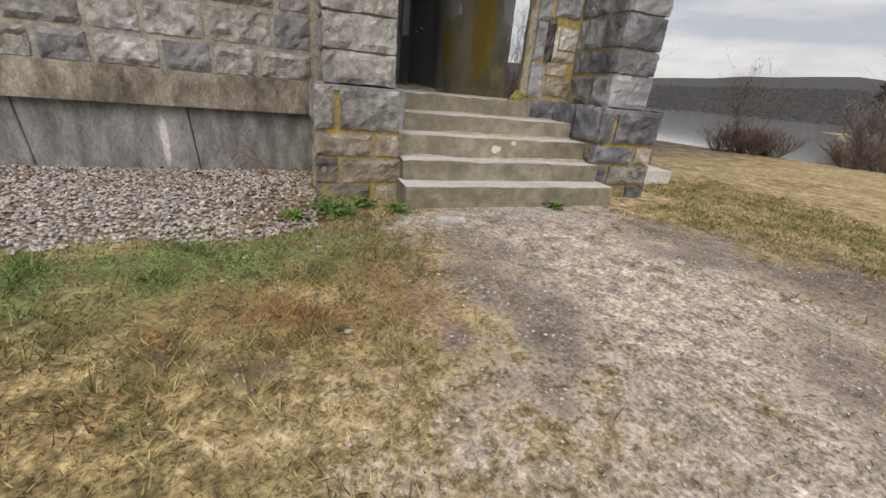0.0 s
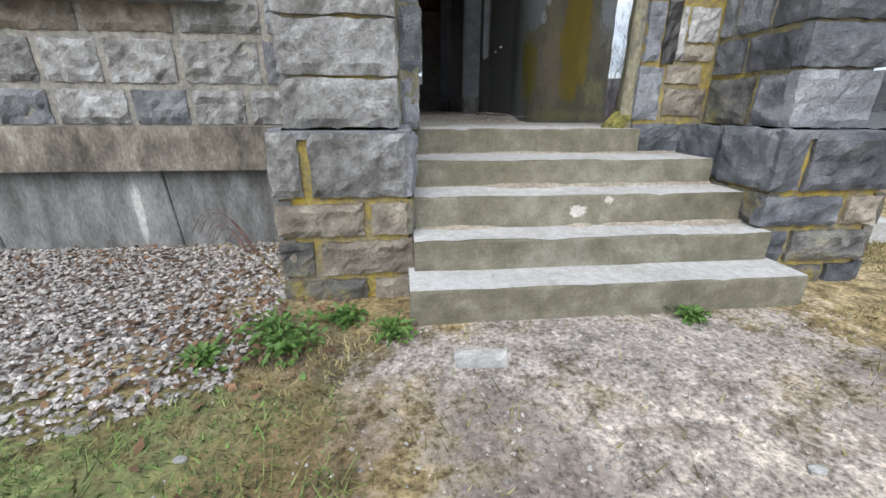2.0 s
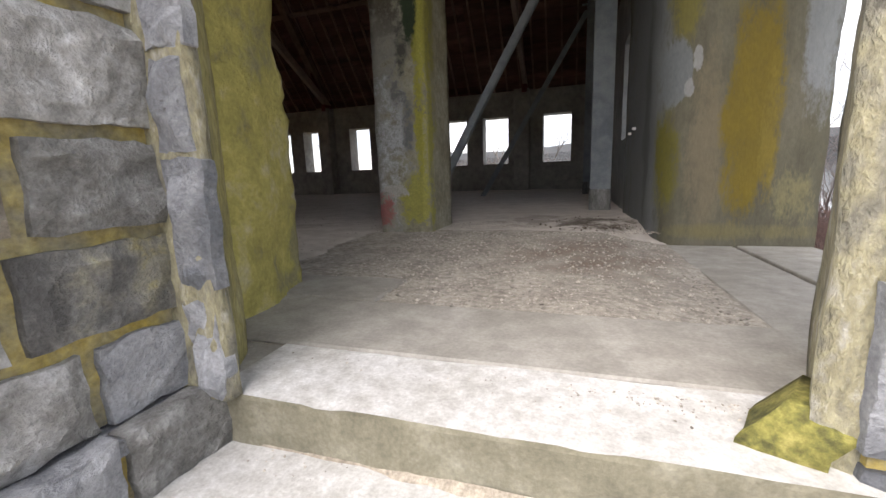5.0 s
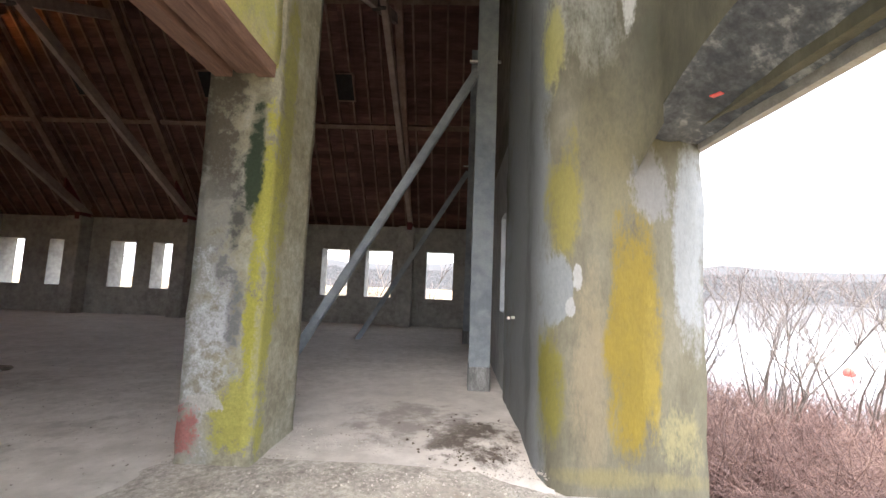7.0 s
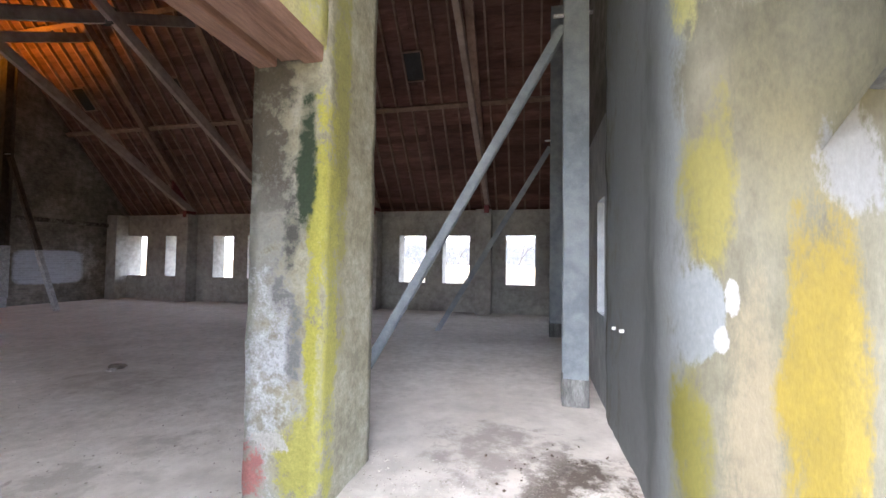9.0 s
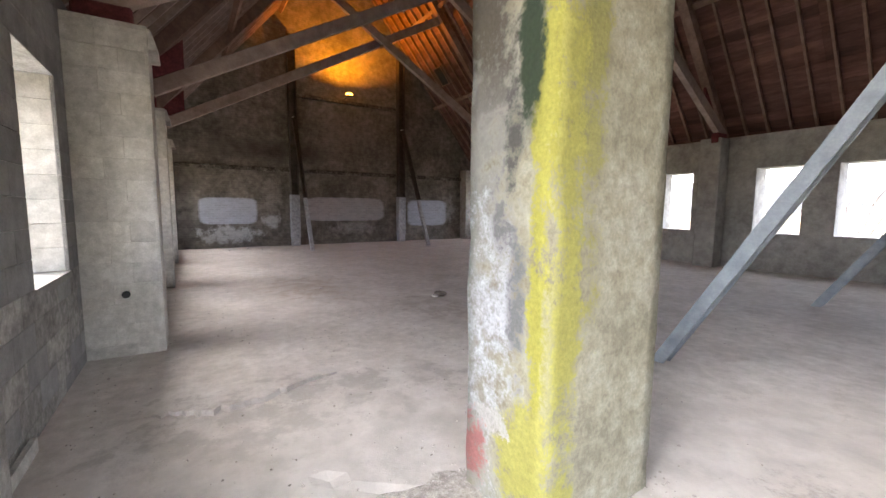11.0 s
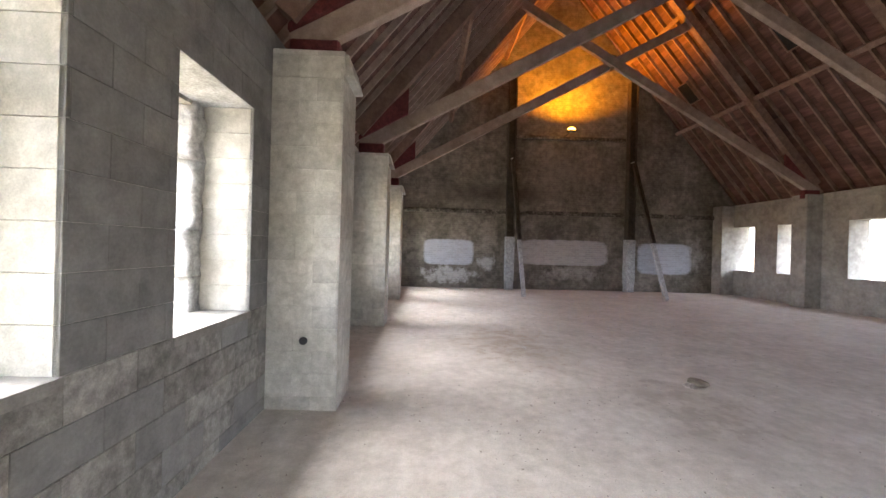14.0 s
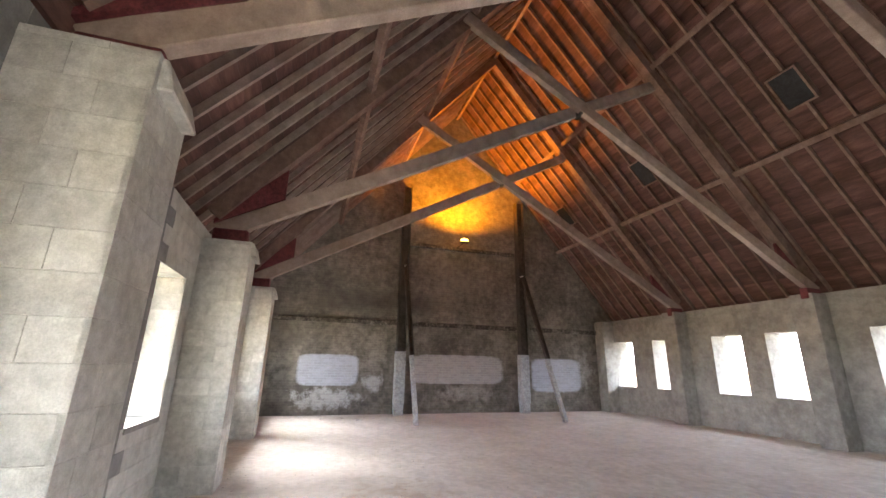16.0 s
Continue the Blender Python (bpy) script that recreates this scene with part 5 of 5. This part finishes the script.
for i in range(40):
    d, a = rng.uniform(19, 36), -16 + 40.5 * i / 40 + rng.uniform(-0.5, 0.5)
    high = 2.4 + d * math.tan(radians(2.5 + min(6.0, 0.5 * (24.6 - a))))
    bare_tree(1.5 + d * math.cos(radians(a)), 1.5 + d * math.sin(radians(a)), high * rng.uniform(0.75, 1.0), 60 + i, 5, 0.45, 0.11, levels=3)
for i, x in enumerate((-16, -11.5, -8, -5.5, -2.5, 0.5, 2.2, 4.5)):
    bare_tree(x, 24 + (i * 37 % 11), rng.uniform(5, 8), 100 + i, 2, 0.3, 0.08, levels=2)
bm = bmesh.new()
for _ in range(24000):
    d, a = 15.5 + 18 * rng.random() ** 1.5, rng.uniform(-18, 25.2)
    x, y = 1.5 + d * math.cos(radians(a)), 1.5 + d * math.sin(radians(a))
    high = (1.0 + (d - 14) * 0.2) * min(1, 0.4 + (25.2 - a) / 7) + 0.9 * noise.noise((x * 0.4, y * 0.4, 3))
    stem(bm, (x, y, ground_height(x, y) - 0.1), (rng.uniform(-1.1, 1.1), rng.uniform(-1.1, 1.1), 1), max(0.5, high * rng.uniform(0.45, 1.45)), rng.uniform(0.005, 0.012), rng, 0.25, 4)
for _ in range(6000):
    x, y = rng.uniform(-19, 6), rng.uniform(21, 36)
    stem(bm, (x, y, ground_height(x, y) - 0.1), (rng.uniform(-0.5, 0.5), rng.uniform(-0.5, 0.5), 1), rng.uniform(0.8, 2.0) + 0.18 * (y - 21), 0.016, rng, 0.15, 4)
tagged(part("thicket", bm, TWIGS), "grey-brown leafless thicket along the shore", "thicket", kind="stuff")


def pine(x, y, height, seed):
    r = random.Random(seed)
    t = thing("pine_tree", "dark green pine tree rising above the bare thicket", "tree", group="pines", at=(x, y, ground_height(x, y)))
    bm = bmesh.new()
    stem(bm, (0, 0, -0.1), (0.02, 0, 1), height * 0.95, 0.16, r, 0.0, 5)
    part("trunk", bm, BARK, t)
    bm = bmesh.new()
    for _ in range(2200):
        f = r.random() ** 0.8
        z = height * (0.22 + 0.78 * f)
        a = r.uniform(0, 6.283)
        rad = height * 0.27 * (1 - f ** 2.2) ** 0.6 * r.uniform(0.3, 1.0) * (0.8 + 0.9 * noise.noise((3 * math.cos(a), 3 * math.sin(a), z * 0.9 + seed))) + 0.15
        c = Vector((rad * math.cos(a), rad * math.sin(a), z + r.uniform(-0.2, 0.2)))
        for _ in range(4):
            d = Vector((r.uniform(-1, 1), r.uniform(-1, 1), r.uniform(-0.5, 0.6))) * 0.28
            e = Vector((r.uniform(-1, 1), r.uniform(-1, 1), r.uniform(-1, 1))) * 0.1
            bm.faces.new([bm.verts.new(c + d), bm.verts.new(c + e), bm.verts.new(c - d * 0.4 - e)])
    part("crown", bm, NEEDLES, t)


for i, (d, a, hgt) in enumerate(((40, 23.3, 5.9), (41, 22.2, 7.2), (40, 21.0, 8.2), (42, 19.8, 8.4), (41, 18.2, 8.2), (44, 15.8, 8.6), (46, 11.0, 9.0))):
    pine(1.3 + d * math.cos(radians(a)), 1 + d * math.sin(radians(a)), hgt, i)

# far wooded shore: many tree clumps on low hills
bm = bmesh.new()
rng = random.Random(11)
for _ in range(15000):
    az, d = radians(rng.uniform(-10, 115)), rng.uniform(232, 420)
    hill = 0.5 + 0.5 * noise.noise((math.degrees(az) * 0.055, 2.2, 0)) + 0.25 * noise.noise((math.degrees(az) * 0.2, 0.2, 0))
    z = -2.0 + (d - 228) / 190 * (30 + 30 * hill)
    x, y, r = 1.5 + 2.4 * d * math.cos(az), 2 + 2.4 * d * math.sin(az), rng.uniform(2, 4.5)
    pebble_mesh(bm, (x, y, z - 1.2 * r), r * 1.9, rng, 0.9)
for f in bm.faces:
    f.smooth = True
tagged(part("backdrop", bm, WOODS), "low wooded hills across the lake", "hills", kind="structure")
bm = bmesh.new()
az = [radians(a) for a in range(-12, 118, 3)]
rows = []
for a in az:
    hill = 0.5 + 0.5 * noise.noise((math.degrees(a) * 0.055, 2.2, 0)) + 0.25 * noise.noise((math.degrees(a) * 0.2, 0.2, 0))
    rows.append([bm.verts.new((1.5 + 2.4 * d * math.cos(a), 2 + 2.4 * d * math.sin(a), -3.6 + max(0, d - 228) / 190 * (30 + 30 * hill))) for d in (226, 260, 320, 420, 600)])
for a, b in zip(rows, rows[1:]):
    for k in range(4):
        bm.faces.new([a[k], a[k + 1], b[k + 1], b[k]])
tagged(part("backdrop_slope", bm, WOODS), "wooded hillside across the lake", "hills", kind="structure")
buoy = bmesh.new()
bmesh.ops.create_uvsphere(buoy, u_segments=10, v_segments=8, radius=0.3)
for v in buoy.verts:
    v.co = Vector((26.3, 29.9, -2.85)) + Vector((v.co.x, v.co.y, v.co.z * 1.25))
tagged(part("buoy", buoy, BUOYRED), "small red buoy floating on the lake", "buoy")


# ---- granite piers, wall stones, concrete base ----
def rock(name, parent, mat, origin, u, n, w, h, d, seed, rough=0.022, cells=0.04):
    """One rock-faced stone: lower corner at origin, w along u, h up, its face d proud along n."""
    r = random.Random(seed)
    u, n, o, up = Vector(u), Vector(n), Vector(origin), Vector((0, 0, 1))
    nu, nz = max(3, min(13, round(w / cells))), max(3, min(8, round(h / cells)))
    bm = bmesh.new()
    g = []
    for i in range(nu + 1):
        col = []
        for j in range(nz + 1):
            a, b = i / nu, j / nz
            rim = i in (0, nu) or j in (0, nz)
            out = d - (0.006 + r.uniform(0, 0.012) if rim else 0)
            p = o + u * (w * a) + up * (h * b)
            if not rim:
                out += rough * noise.noise(p * 6 + Vector((seed % 17, 0, 0))) + rough * 0.7 * noise.noise(p * 15) + rough * 0.35 * noise.noise(p * 34)
            jit = 0.006
            col.append(bm.verts.new(p + n * out + u * r.uniform(-jit, jit) + up * r.uniform(-jit, jit)))
        g.append(col)
    for i in range(nu):
        for j in range(nz):
            bm.faces.new([g[i][j], g[i + 1][j], g[i + 1][j + 1], g[i][j + 1]])
    loop = [g[i][0] for i in range(nu + 1)] + [g[nu][j] for j in range(1, nz + 1)] + [g[i][nz] for i in range(nu - 1, -1, -1)] + [g[0][j] for j in range(nz - 1, 0, -1)]
    back = [bm.verts.new(v.co - n * (d + 0.01)) for v in loop]
    for k in range(len(loop)):
        m = (k + 1) % len(loop)
        bm.faces.new([loop[k], loop[m], back[m], back[k]])
    bmesh.ops.recalc_face_normals(bm, faces=bm.faces[:])
    return part(name, bm, mat, parent)


def coursed(parent, origin, u, n, width, heights, z0, mats, seed, longest=0.5, d=0.05, joint=0.022, skip=None, rough=0.02):
    """Courses of stones over a face."""
    r, z = random.Random(seed), z0
    for k, hgt in enumerate(heights):
        at = 0.0
        while at < width - 0.05:
            w = min(r.uniform(0.55, 1.0) * longest, width - at)
            if width - at - w < 0.14:
                w = width - at
            p = Vector(origin) + Vector(u) * at
            if not (skip and skip(p.x + u[0] * w / 2, z + hgt / 2)):
                rock("stone", parent, r.choice(mats), (p.x, p.y, z), u, n, w - joint, hgt - joint, d, seed * 100 + k * 17 + int(at * 50), rough)
            at += w
        z += hgt


def pier(name, label, x0, x1, y0, y1, base, top, wide, seed, mats, mats_low, sides):
    """A granite buttress: a core of mortar with rock-faced stones; wide: how far the base steps out."""
    bm = bmesh.new()
    box(bm, x0 + 0.034, x1 - 0.034, y0 + 0.034, y1, 0.0, top)
    t = tagged(part(name, bm, MORTAR_MIXED), label, "wall", kind="structure")
    bm = bmesh.new()
    box(bm, x0 - wide + 0.036, x1 + wide - 0.036, y0 - wide + 0.036, y1, base, -0.05)
    part("plinth_mortar", bm, MORTAR_YELLOW, t, "yellow lichened mortar of the plinth")
    bm = bmesh.new()
    rough_prism(bm, [(x0 - wide + 0.015, y0 - wide + 0.015), (x1 + wide - 0.015, y0 - wide + 0.015), (x1 + wide - 0.015, y1), (x0 - wide + 0.015, y1)], -0.049, -0.012, 0.06, 0.006, 6)
    part("plinth_cap", bm, STONE, t)
    r = random.Random(seed)
    for z, hgt, pieces in ((base, -0.7 - base, 2), (-0.7, 0.2, 2), (-0.5, 0.19, 2), (-0.31, 0.325, 2)):
        w = x1 - x0 + 2 * wide
        cut = r.choice((0.3, 0.68, 0.6)) if z < -0.32 else 0.27
        for a, b in ((0, cut), (cut, 1)):
            rock("stone", t, r.choice(mats_low if z < -0.32 else mats), (x0 - wide + w * a, y0 - wide + 0.05, z), (1, 0, 0), (0, -1, 0), w * (b - a) - 0.04, hgt - 0.034, 0.05, seed + int(z * 90) + int(a * 9), 0.03, 0.03)
        for sgn, xs in ((1, x1 + wide - 0.05), (-1, x0 - wide + 0.05)):
            if sgn in sides:
                cut = r.uniform(0.35, 0.6)
                ln = y1 - y0 + wide - 0.02
                for a, b in ((0, cut), (cut, 1)):
                    rock("stone", t, r.choice(mats_low if z < -0.32 else mats), (xs, y0 - wide + 0.02 + ln * a, z), (0, 1, 0), (sgn, 0, 0), ln * (b - a) - 0.02, hgt - 0.02, 0.05, seed + 7 + int(z * 90) + int(a * 9) + sgn)
    z = 0.0
    while z < top - 0.1:
        hgt = r.uniform(0.21, 0.3)
        rock("stone", t, r.choice(mats), (x0, y0 + 0.05, z), (1, 0, 0), (0, -1, 0), x1 - x0, hgt - 0.018, 0.055, seed + int(z * 70), 0.028)
        for sgn, xs in ((1, x1 - 0.05), (-1, x0 + 0.05)):
            if sgn in sides:
                at = 0.0
                ln = y1 - y0 - 0.02
                while at < ln - 0.05:
                    w = min(r.uniform(0.25, 0.45), ln - at)
                    if ln - at - w < 0.12:
                        w = ln - at
                    rock("stone", t, r.choice(mats + mats_low), (xs, y0 + 0.02 + at, z), (0, 1, 0), (sgn, 0, 0), w - 0.036, hgt - 0.034, 0.05, seed + 31 + int(z * 70) + int(at * 40) + sgn)
                    at += w
        z += hgt
    return t


pier("pier_entrance_west", "grey rock-faced granite buttress with yellow mortar", 1.255, 1.77, 3.92, 4.64, -1.0, 3.0, 0.07, 1000, [STONE, STONE_WALL, STONE_WALL], [STONE_WARM, STONE_WARM, STONE_LICHEN], (1, -1))
pier("pier_entrance_east", "grey rock-faced granite buttress stained yellow and black", 3.79, 4.25, 3.95, 4.64, -1.0, 3.0, 0.13, 2000, [STONE_DARK, STONE, STONE_DARK], [STONE_LICHEN, STONE_DARK, STONE_WARM], (1, -1))
hts = [0.2, 0.26, 0.24, 0.3, 0.22, 0.28, 0.25, 0.27, 0.3, 0.26, 0.24, 0.3]
bm = bmesh.new()
box(bm, 3.32, 3.82, 4.615, 4.75, -0.25, 3.0)
recess_east = tagged(part("wall_recess_east", bm, MORTAR_YELLOW), "lichened granite wall between jamb and buttress", "wall", kind="structure")
for k, (xa, xb, za, zb, mat) in enumerate((
        (3.31, 3.79, -0.2, -0.005, STONE_DARK), (3.31, 3.47, 0.02, 0.34, STONE), (3.5, 3.78, 0.05, 0.21, STONE_WARM), (3.49, 3.72, 0.245, 0.35, STONE_WARM),
        (3.32, 3.42, 0.37, 0.7, STONE), (3.435, 3.52, 0.36, 0.75, PIPE), (3.53, 3.575, 0.38, 0.68, JAMB_PALE), (3.59, 3.78, 0.485, 0.675, JAMB_PALE),
        (3.58, 3.78, 0.375, 0.465, STONE_WARM), (3.31, 3.44, 0.72, 0.96, STONE), (3.48, 3.78, 0.77, 1.0, STONE))):
    rock("stone", recess_east, mat, (xa, 4.615, za), (1, 0, 0), (0, -1, 0), xb - xa, zb - za, 0.025, 4100 + k * 7, 0.03, 0.03)
coursed(recess_east, (3.32, 4.615, 0), (1, 0, 0), (0, -1, 0), 0.47, hts, 1.03, [STONE_LICHEN, STONE, STONE_DARK, STONE_WARM], 41, 0.3, 0.02, 0.04)
bm = bmesh.new()
rough_prism(bm, [(3.25, 4.66), (3.31, 4.63), (3.5, 4.74), (3.5, 5.0), (3.4, 5.0)], -0.25, 3.0, 0.06, 0.012, 5)
jamb_east = tagged(part("jamb_east", bm, JAMBSTONE), "pale streaked edge of the entrance with yellow lichen", "wall", kind="structure")
bm = bmesh.new()
rough_prism(bm, [(3.13, 4.68), (3.26, 4.62), (3.31, 4.7), (3.22, 4.82)], -0.06, 0.07, 0.04, 0.012, 9)
for v in bm.verts:
    if v.co.z > -0.02:
        v.co.x += 0.09 * (v.co.z + 0.02) / 0.09
part("mossy_foot", bm, MOSS, jamb_east, "mossy mortar at the foot of the jamb")
bm = bmesh.new()
rough_prism(bm, [(1.62, 4.53), (1.9, 4.53), (1.905, 4.57), (1.77, 4.7), (1.62, 4.72)], -0.036, 3.0, 0.05, 0.018, 6)
recess_west = tagged(part("wall_recess_west", bm, JAMBSTONE), "narrow granite jamb beside the entrance", "wall", kind="structure")
for k, (za, zb) in enumerate(((-0.03, 0.26), (0.28, 0.62), (0.64, 0.86), (0.88, 1.2), (1.22, 1.5), (1.52, 1.9))):
    rock("stone", recess_west, (STONE, STONE_DARK)[k == 1], (1.79, 4.545, za), (1, 0, 0), (0, -1, 0), 0.105 + 0.02 * (k % 2), zb - za, 0.03, 4300 + k * 5, 0.03, 0.03)

# outer face of the nave wall
face = lambda x, z: any(a - 0.05 < x < b + 0.05 and SILL - 0.1 < z < HEAD for a, b in WIN_S)
coursed(wall_south_outside, (-3.0, 4.9, 0), (1, 0, 0), (0, -1, 0), 4.26, [0.25, 0.29, 0.24, 0.3, 0.26, 0.3, 0.26, 0.3], -0.02, [STONE_WALL, STONE_WALL, STONE_WARM, STONE], 7, 0.62, 0.022, 0.045, face, 0.04)
bm = bmesh.new()
rough_prism(bm, [(-0.75, 4.78), (0.75, 4.78), (0.75, 4.95), (-0.75, 4.95)], 0.67, 0.8, 0.08, 0.006, 5)
part("sill", bm, STONE, wall_south_outside, "rough stone window sill")
bm = bmesh.new()
rough_prism(bm, [(-9.0, 4.71), (1.3, 4.71), (1.3, 4.92), (-9.0, 4.92)], -0.3, -0.03, 0.1, 0.006, 4)
part("ledge", bm, LEDGE, wall_south_outside, "dark weathered concrete ledge")
edges = [-9.0, -6.0, -4.2, -2.5, -1.62, -0.84, 0.3, 1.3]
for a, b in zip(edges, edges[1:]):
    bm = bmesh.new()
    box(bm, a + 0.004, b - 0.004, 4.8, 4.92, -1.3, -0.29)
    for v in bm.verts:
        if v.co.z > -0.5:
            v.co.x -= 0.09
    bevelled(bm, 0.008)
    part("panel", bm, CONCRETE, wall_south_outside, "grey board-marked concrete base")
bm = bmesh.new()
rough_prism(bm, [(4.45, 4.35), (5.42, 4.45), (5.42, 4.8), (4.45, 4.8)], -1.1, -0.68, 0.1, 0.006, 4)
tagged(part("plinth_block", bm, STEP), "low grey concrete block beside the buttress", "block")

# rough stone jambs of the nearest windows
for k, (a, b) in enumerate(WIN_S[:4]):
    for x, s in ((a, 1), (b, -1)):
        z = SILL - 0.15
        i = 0
        while z < HEAD:
            hgt = random.Random(k * 50 + i).uniform(0.3, 0.55)
            bm = bmesh.new()
            w = 0.1 + 0.04 * ((i * 7 + k) % 3)
            x0, x1 = sorted((x - s * 0.02, x + s * w))
            rough_prism(bm, [(x0, 4.84), (x1, 4.84), (x1, 5.14), (x0, 5.14)], z, min(z + hgt, HEAD + 0.05) - 0.002, 0.05, 0.04, 7)
            part("jamb_stone", bm, JAMB_PALE, wall_south_outside)
            z += hgt
            i += 1

# ---- concrete blocks of the south wall and its pilasters ----
COURSE, BLEN = 0.2036, 0.4072
meshes = {}


def block_mesh(w, h, d, mat):
    """A block seen on its +y face, with eased edges."""
    key = (round(w, 3), round(h, 3), round(d, 3), mat.name)
    if key not in meshes:
        e = 0.0025
        v = [(0, -d, 0), (w, -d, 0), (w, -d, h), (0, -d, h), (0, -e, 0), (w, -e, 0), (w, -e, h), (0, -e, h), (e, 0, e), (w - e, 0, e), (w - e, 0, h - e), (e, 0, h - e)]
        f = [(0, 1, 5, 4), (1, 2, 6, 5), (2, 3, 7, 6), (3, 0, 4, 7), (4, 5, 9, 8), (5, 6, 10, 9), (6, 7, 11, 10), (7, 4, 8, 11), (8, 9, 10, 11)]
        me = bpy.data.meshes.new("block")
        me.from_pydata(v, [], [p[::-1] for p in f])
        me.materials.append(mat)
        meshes[key] = me
    return meshes[key]


far_v, far_f = [], []


def lay(x, y, z, w, h, d, mat, parent, near, turn=0.0, label=""):
    if near:
        o = new("block", block_mesh(w, h, d, mat))
        o.matrix_basis = pose(x, y, z, 0, 0, turn)
        o.parent = parent
        if parent.type == "EMPTY":
            o.matrix_parent_inverse = parent.matrix_basis.inverted()
    else:
        me, m, k = block_mesh(w, h, d, mat), pose(x, y, z, 0, 0, turn), len(far_v)
        far_v.extend(tuple(m @ q.co) for q in me.vertices)
        far_f.extend(tuple(k + i for i in p.vertices) for p in me.polygons)


rng = random.Random(21)
for k in range(-5, 13):
    z0, z1 = SILL + COURSE * k, SILL + COURSE * (k + 1) - 0.003
    z0, z1 = max(z0, -0.06), min(z1, WALLTOP)
    if z1 - z0 < 0.03:
        continue
    x = 0.54 - (0.2 if k % 2 else 0)
    while x > WEST:
        a, b = max(x - BLEN + 0.003, WEST), x
        x -= BLEN
        spans = [(a, b)]
        if SILL - 0.02 < (z0 + z1) / 2 < HEAD:
            for wa, wb in WIN_S:
                cut = []
                for p, q in spans:
                    if q <= wa or p >= wb:
                        cut.append((p, q))
                    else:
                        cut += [s for s in ((p, wa), (wb, q)) if s[1] - s[0] > 0.01]
                spans = cut
        for p, q in spans:
            # The wash colour also holds the shade of this window wall.
            mat = WASH_SHADED if k >= 0 else (BLOCK_DIRTY if rng.random() < 0.75 else WASH_SHADED)
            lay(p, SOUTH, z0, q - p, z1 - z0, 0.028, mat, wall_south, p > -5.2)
for i, (a, b) in enumerate(WIN_S):
    for k in range(8):
        z0 = SILL + COURSE * k
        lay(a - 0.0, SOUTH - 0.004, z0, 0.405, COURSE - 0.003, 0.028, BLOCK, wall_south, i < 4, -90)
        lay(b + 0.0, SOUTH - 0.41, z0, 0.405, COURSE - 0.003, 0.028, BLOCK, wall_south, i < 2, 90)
    bm = bmesh.new()
    rough_prism(bm, [(a - 0.005, 4.88), (b + 0.005, 4.88), (b + 0.005, SOUTH + 0.012), (a - 0.005, SOUTH + 0.012)], SILL - 0.055, SILL, 0.12, 0.004, 6)
    part("sill", bm, SLAB, wall_south, "pale lichened window sill")
    bm = bmesh.new()
    box(bm, a - 0.025, b + 0.025, 5.0, SOUTH - 0.004, HEAD, HEAD + 0.05)
    part("head", bm, STEEL_PALE, wall_south, "pale painted underside of the window head")
me = bpy.data.meshes.new("blocks_far")
me.from_pydata(far_v, [], far_f)
me.materials.append(BLOCK_FAR)
o = new("blocks_far", me)
o.parent = wall_south
tagged(o, kind="stuff")
far_v, far_f = [], []
for p, (x0, x1) in zip(pilasters, PIL_S):
    for k in range(-5, 12):
        z0, z1 = max(SILL + COURSE * k, -0.06), min(SILL + COURSE * (k + 1) - 0.003, 3.19)
        if z1 - z0 < 0.03:
            continue
        split = 0.4 if k % 2 else 0.24
        for a, b in ((0.0, split), (split, 0.635)):
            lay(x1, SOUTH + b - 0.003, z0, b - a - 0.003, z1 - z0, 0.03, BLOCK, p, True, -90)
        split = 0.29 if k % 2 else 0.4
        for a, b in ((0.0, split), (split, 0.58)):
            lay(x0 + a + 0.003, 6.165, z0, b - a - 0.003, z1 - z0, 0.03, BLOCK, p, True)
    bm = bmesh.new()
    v = box(bm, x0 + 0.04, x1 - 0.04, SOUTH + 0.3, 6.25, 2.98, 3.186)
    for q in v:
        if q.co.y > 6.2 and q.co.z > 3.1:
            q.co.y -= 0.06
    bevelled(bm, 0.012)
    c = part("corbel", bm, BLOCK, None, "concrete corbel under the truss")
    c.parent, c.matrix_parent_inverse = p, p.matrix_basis.inverted()
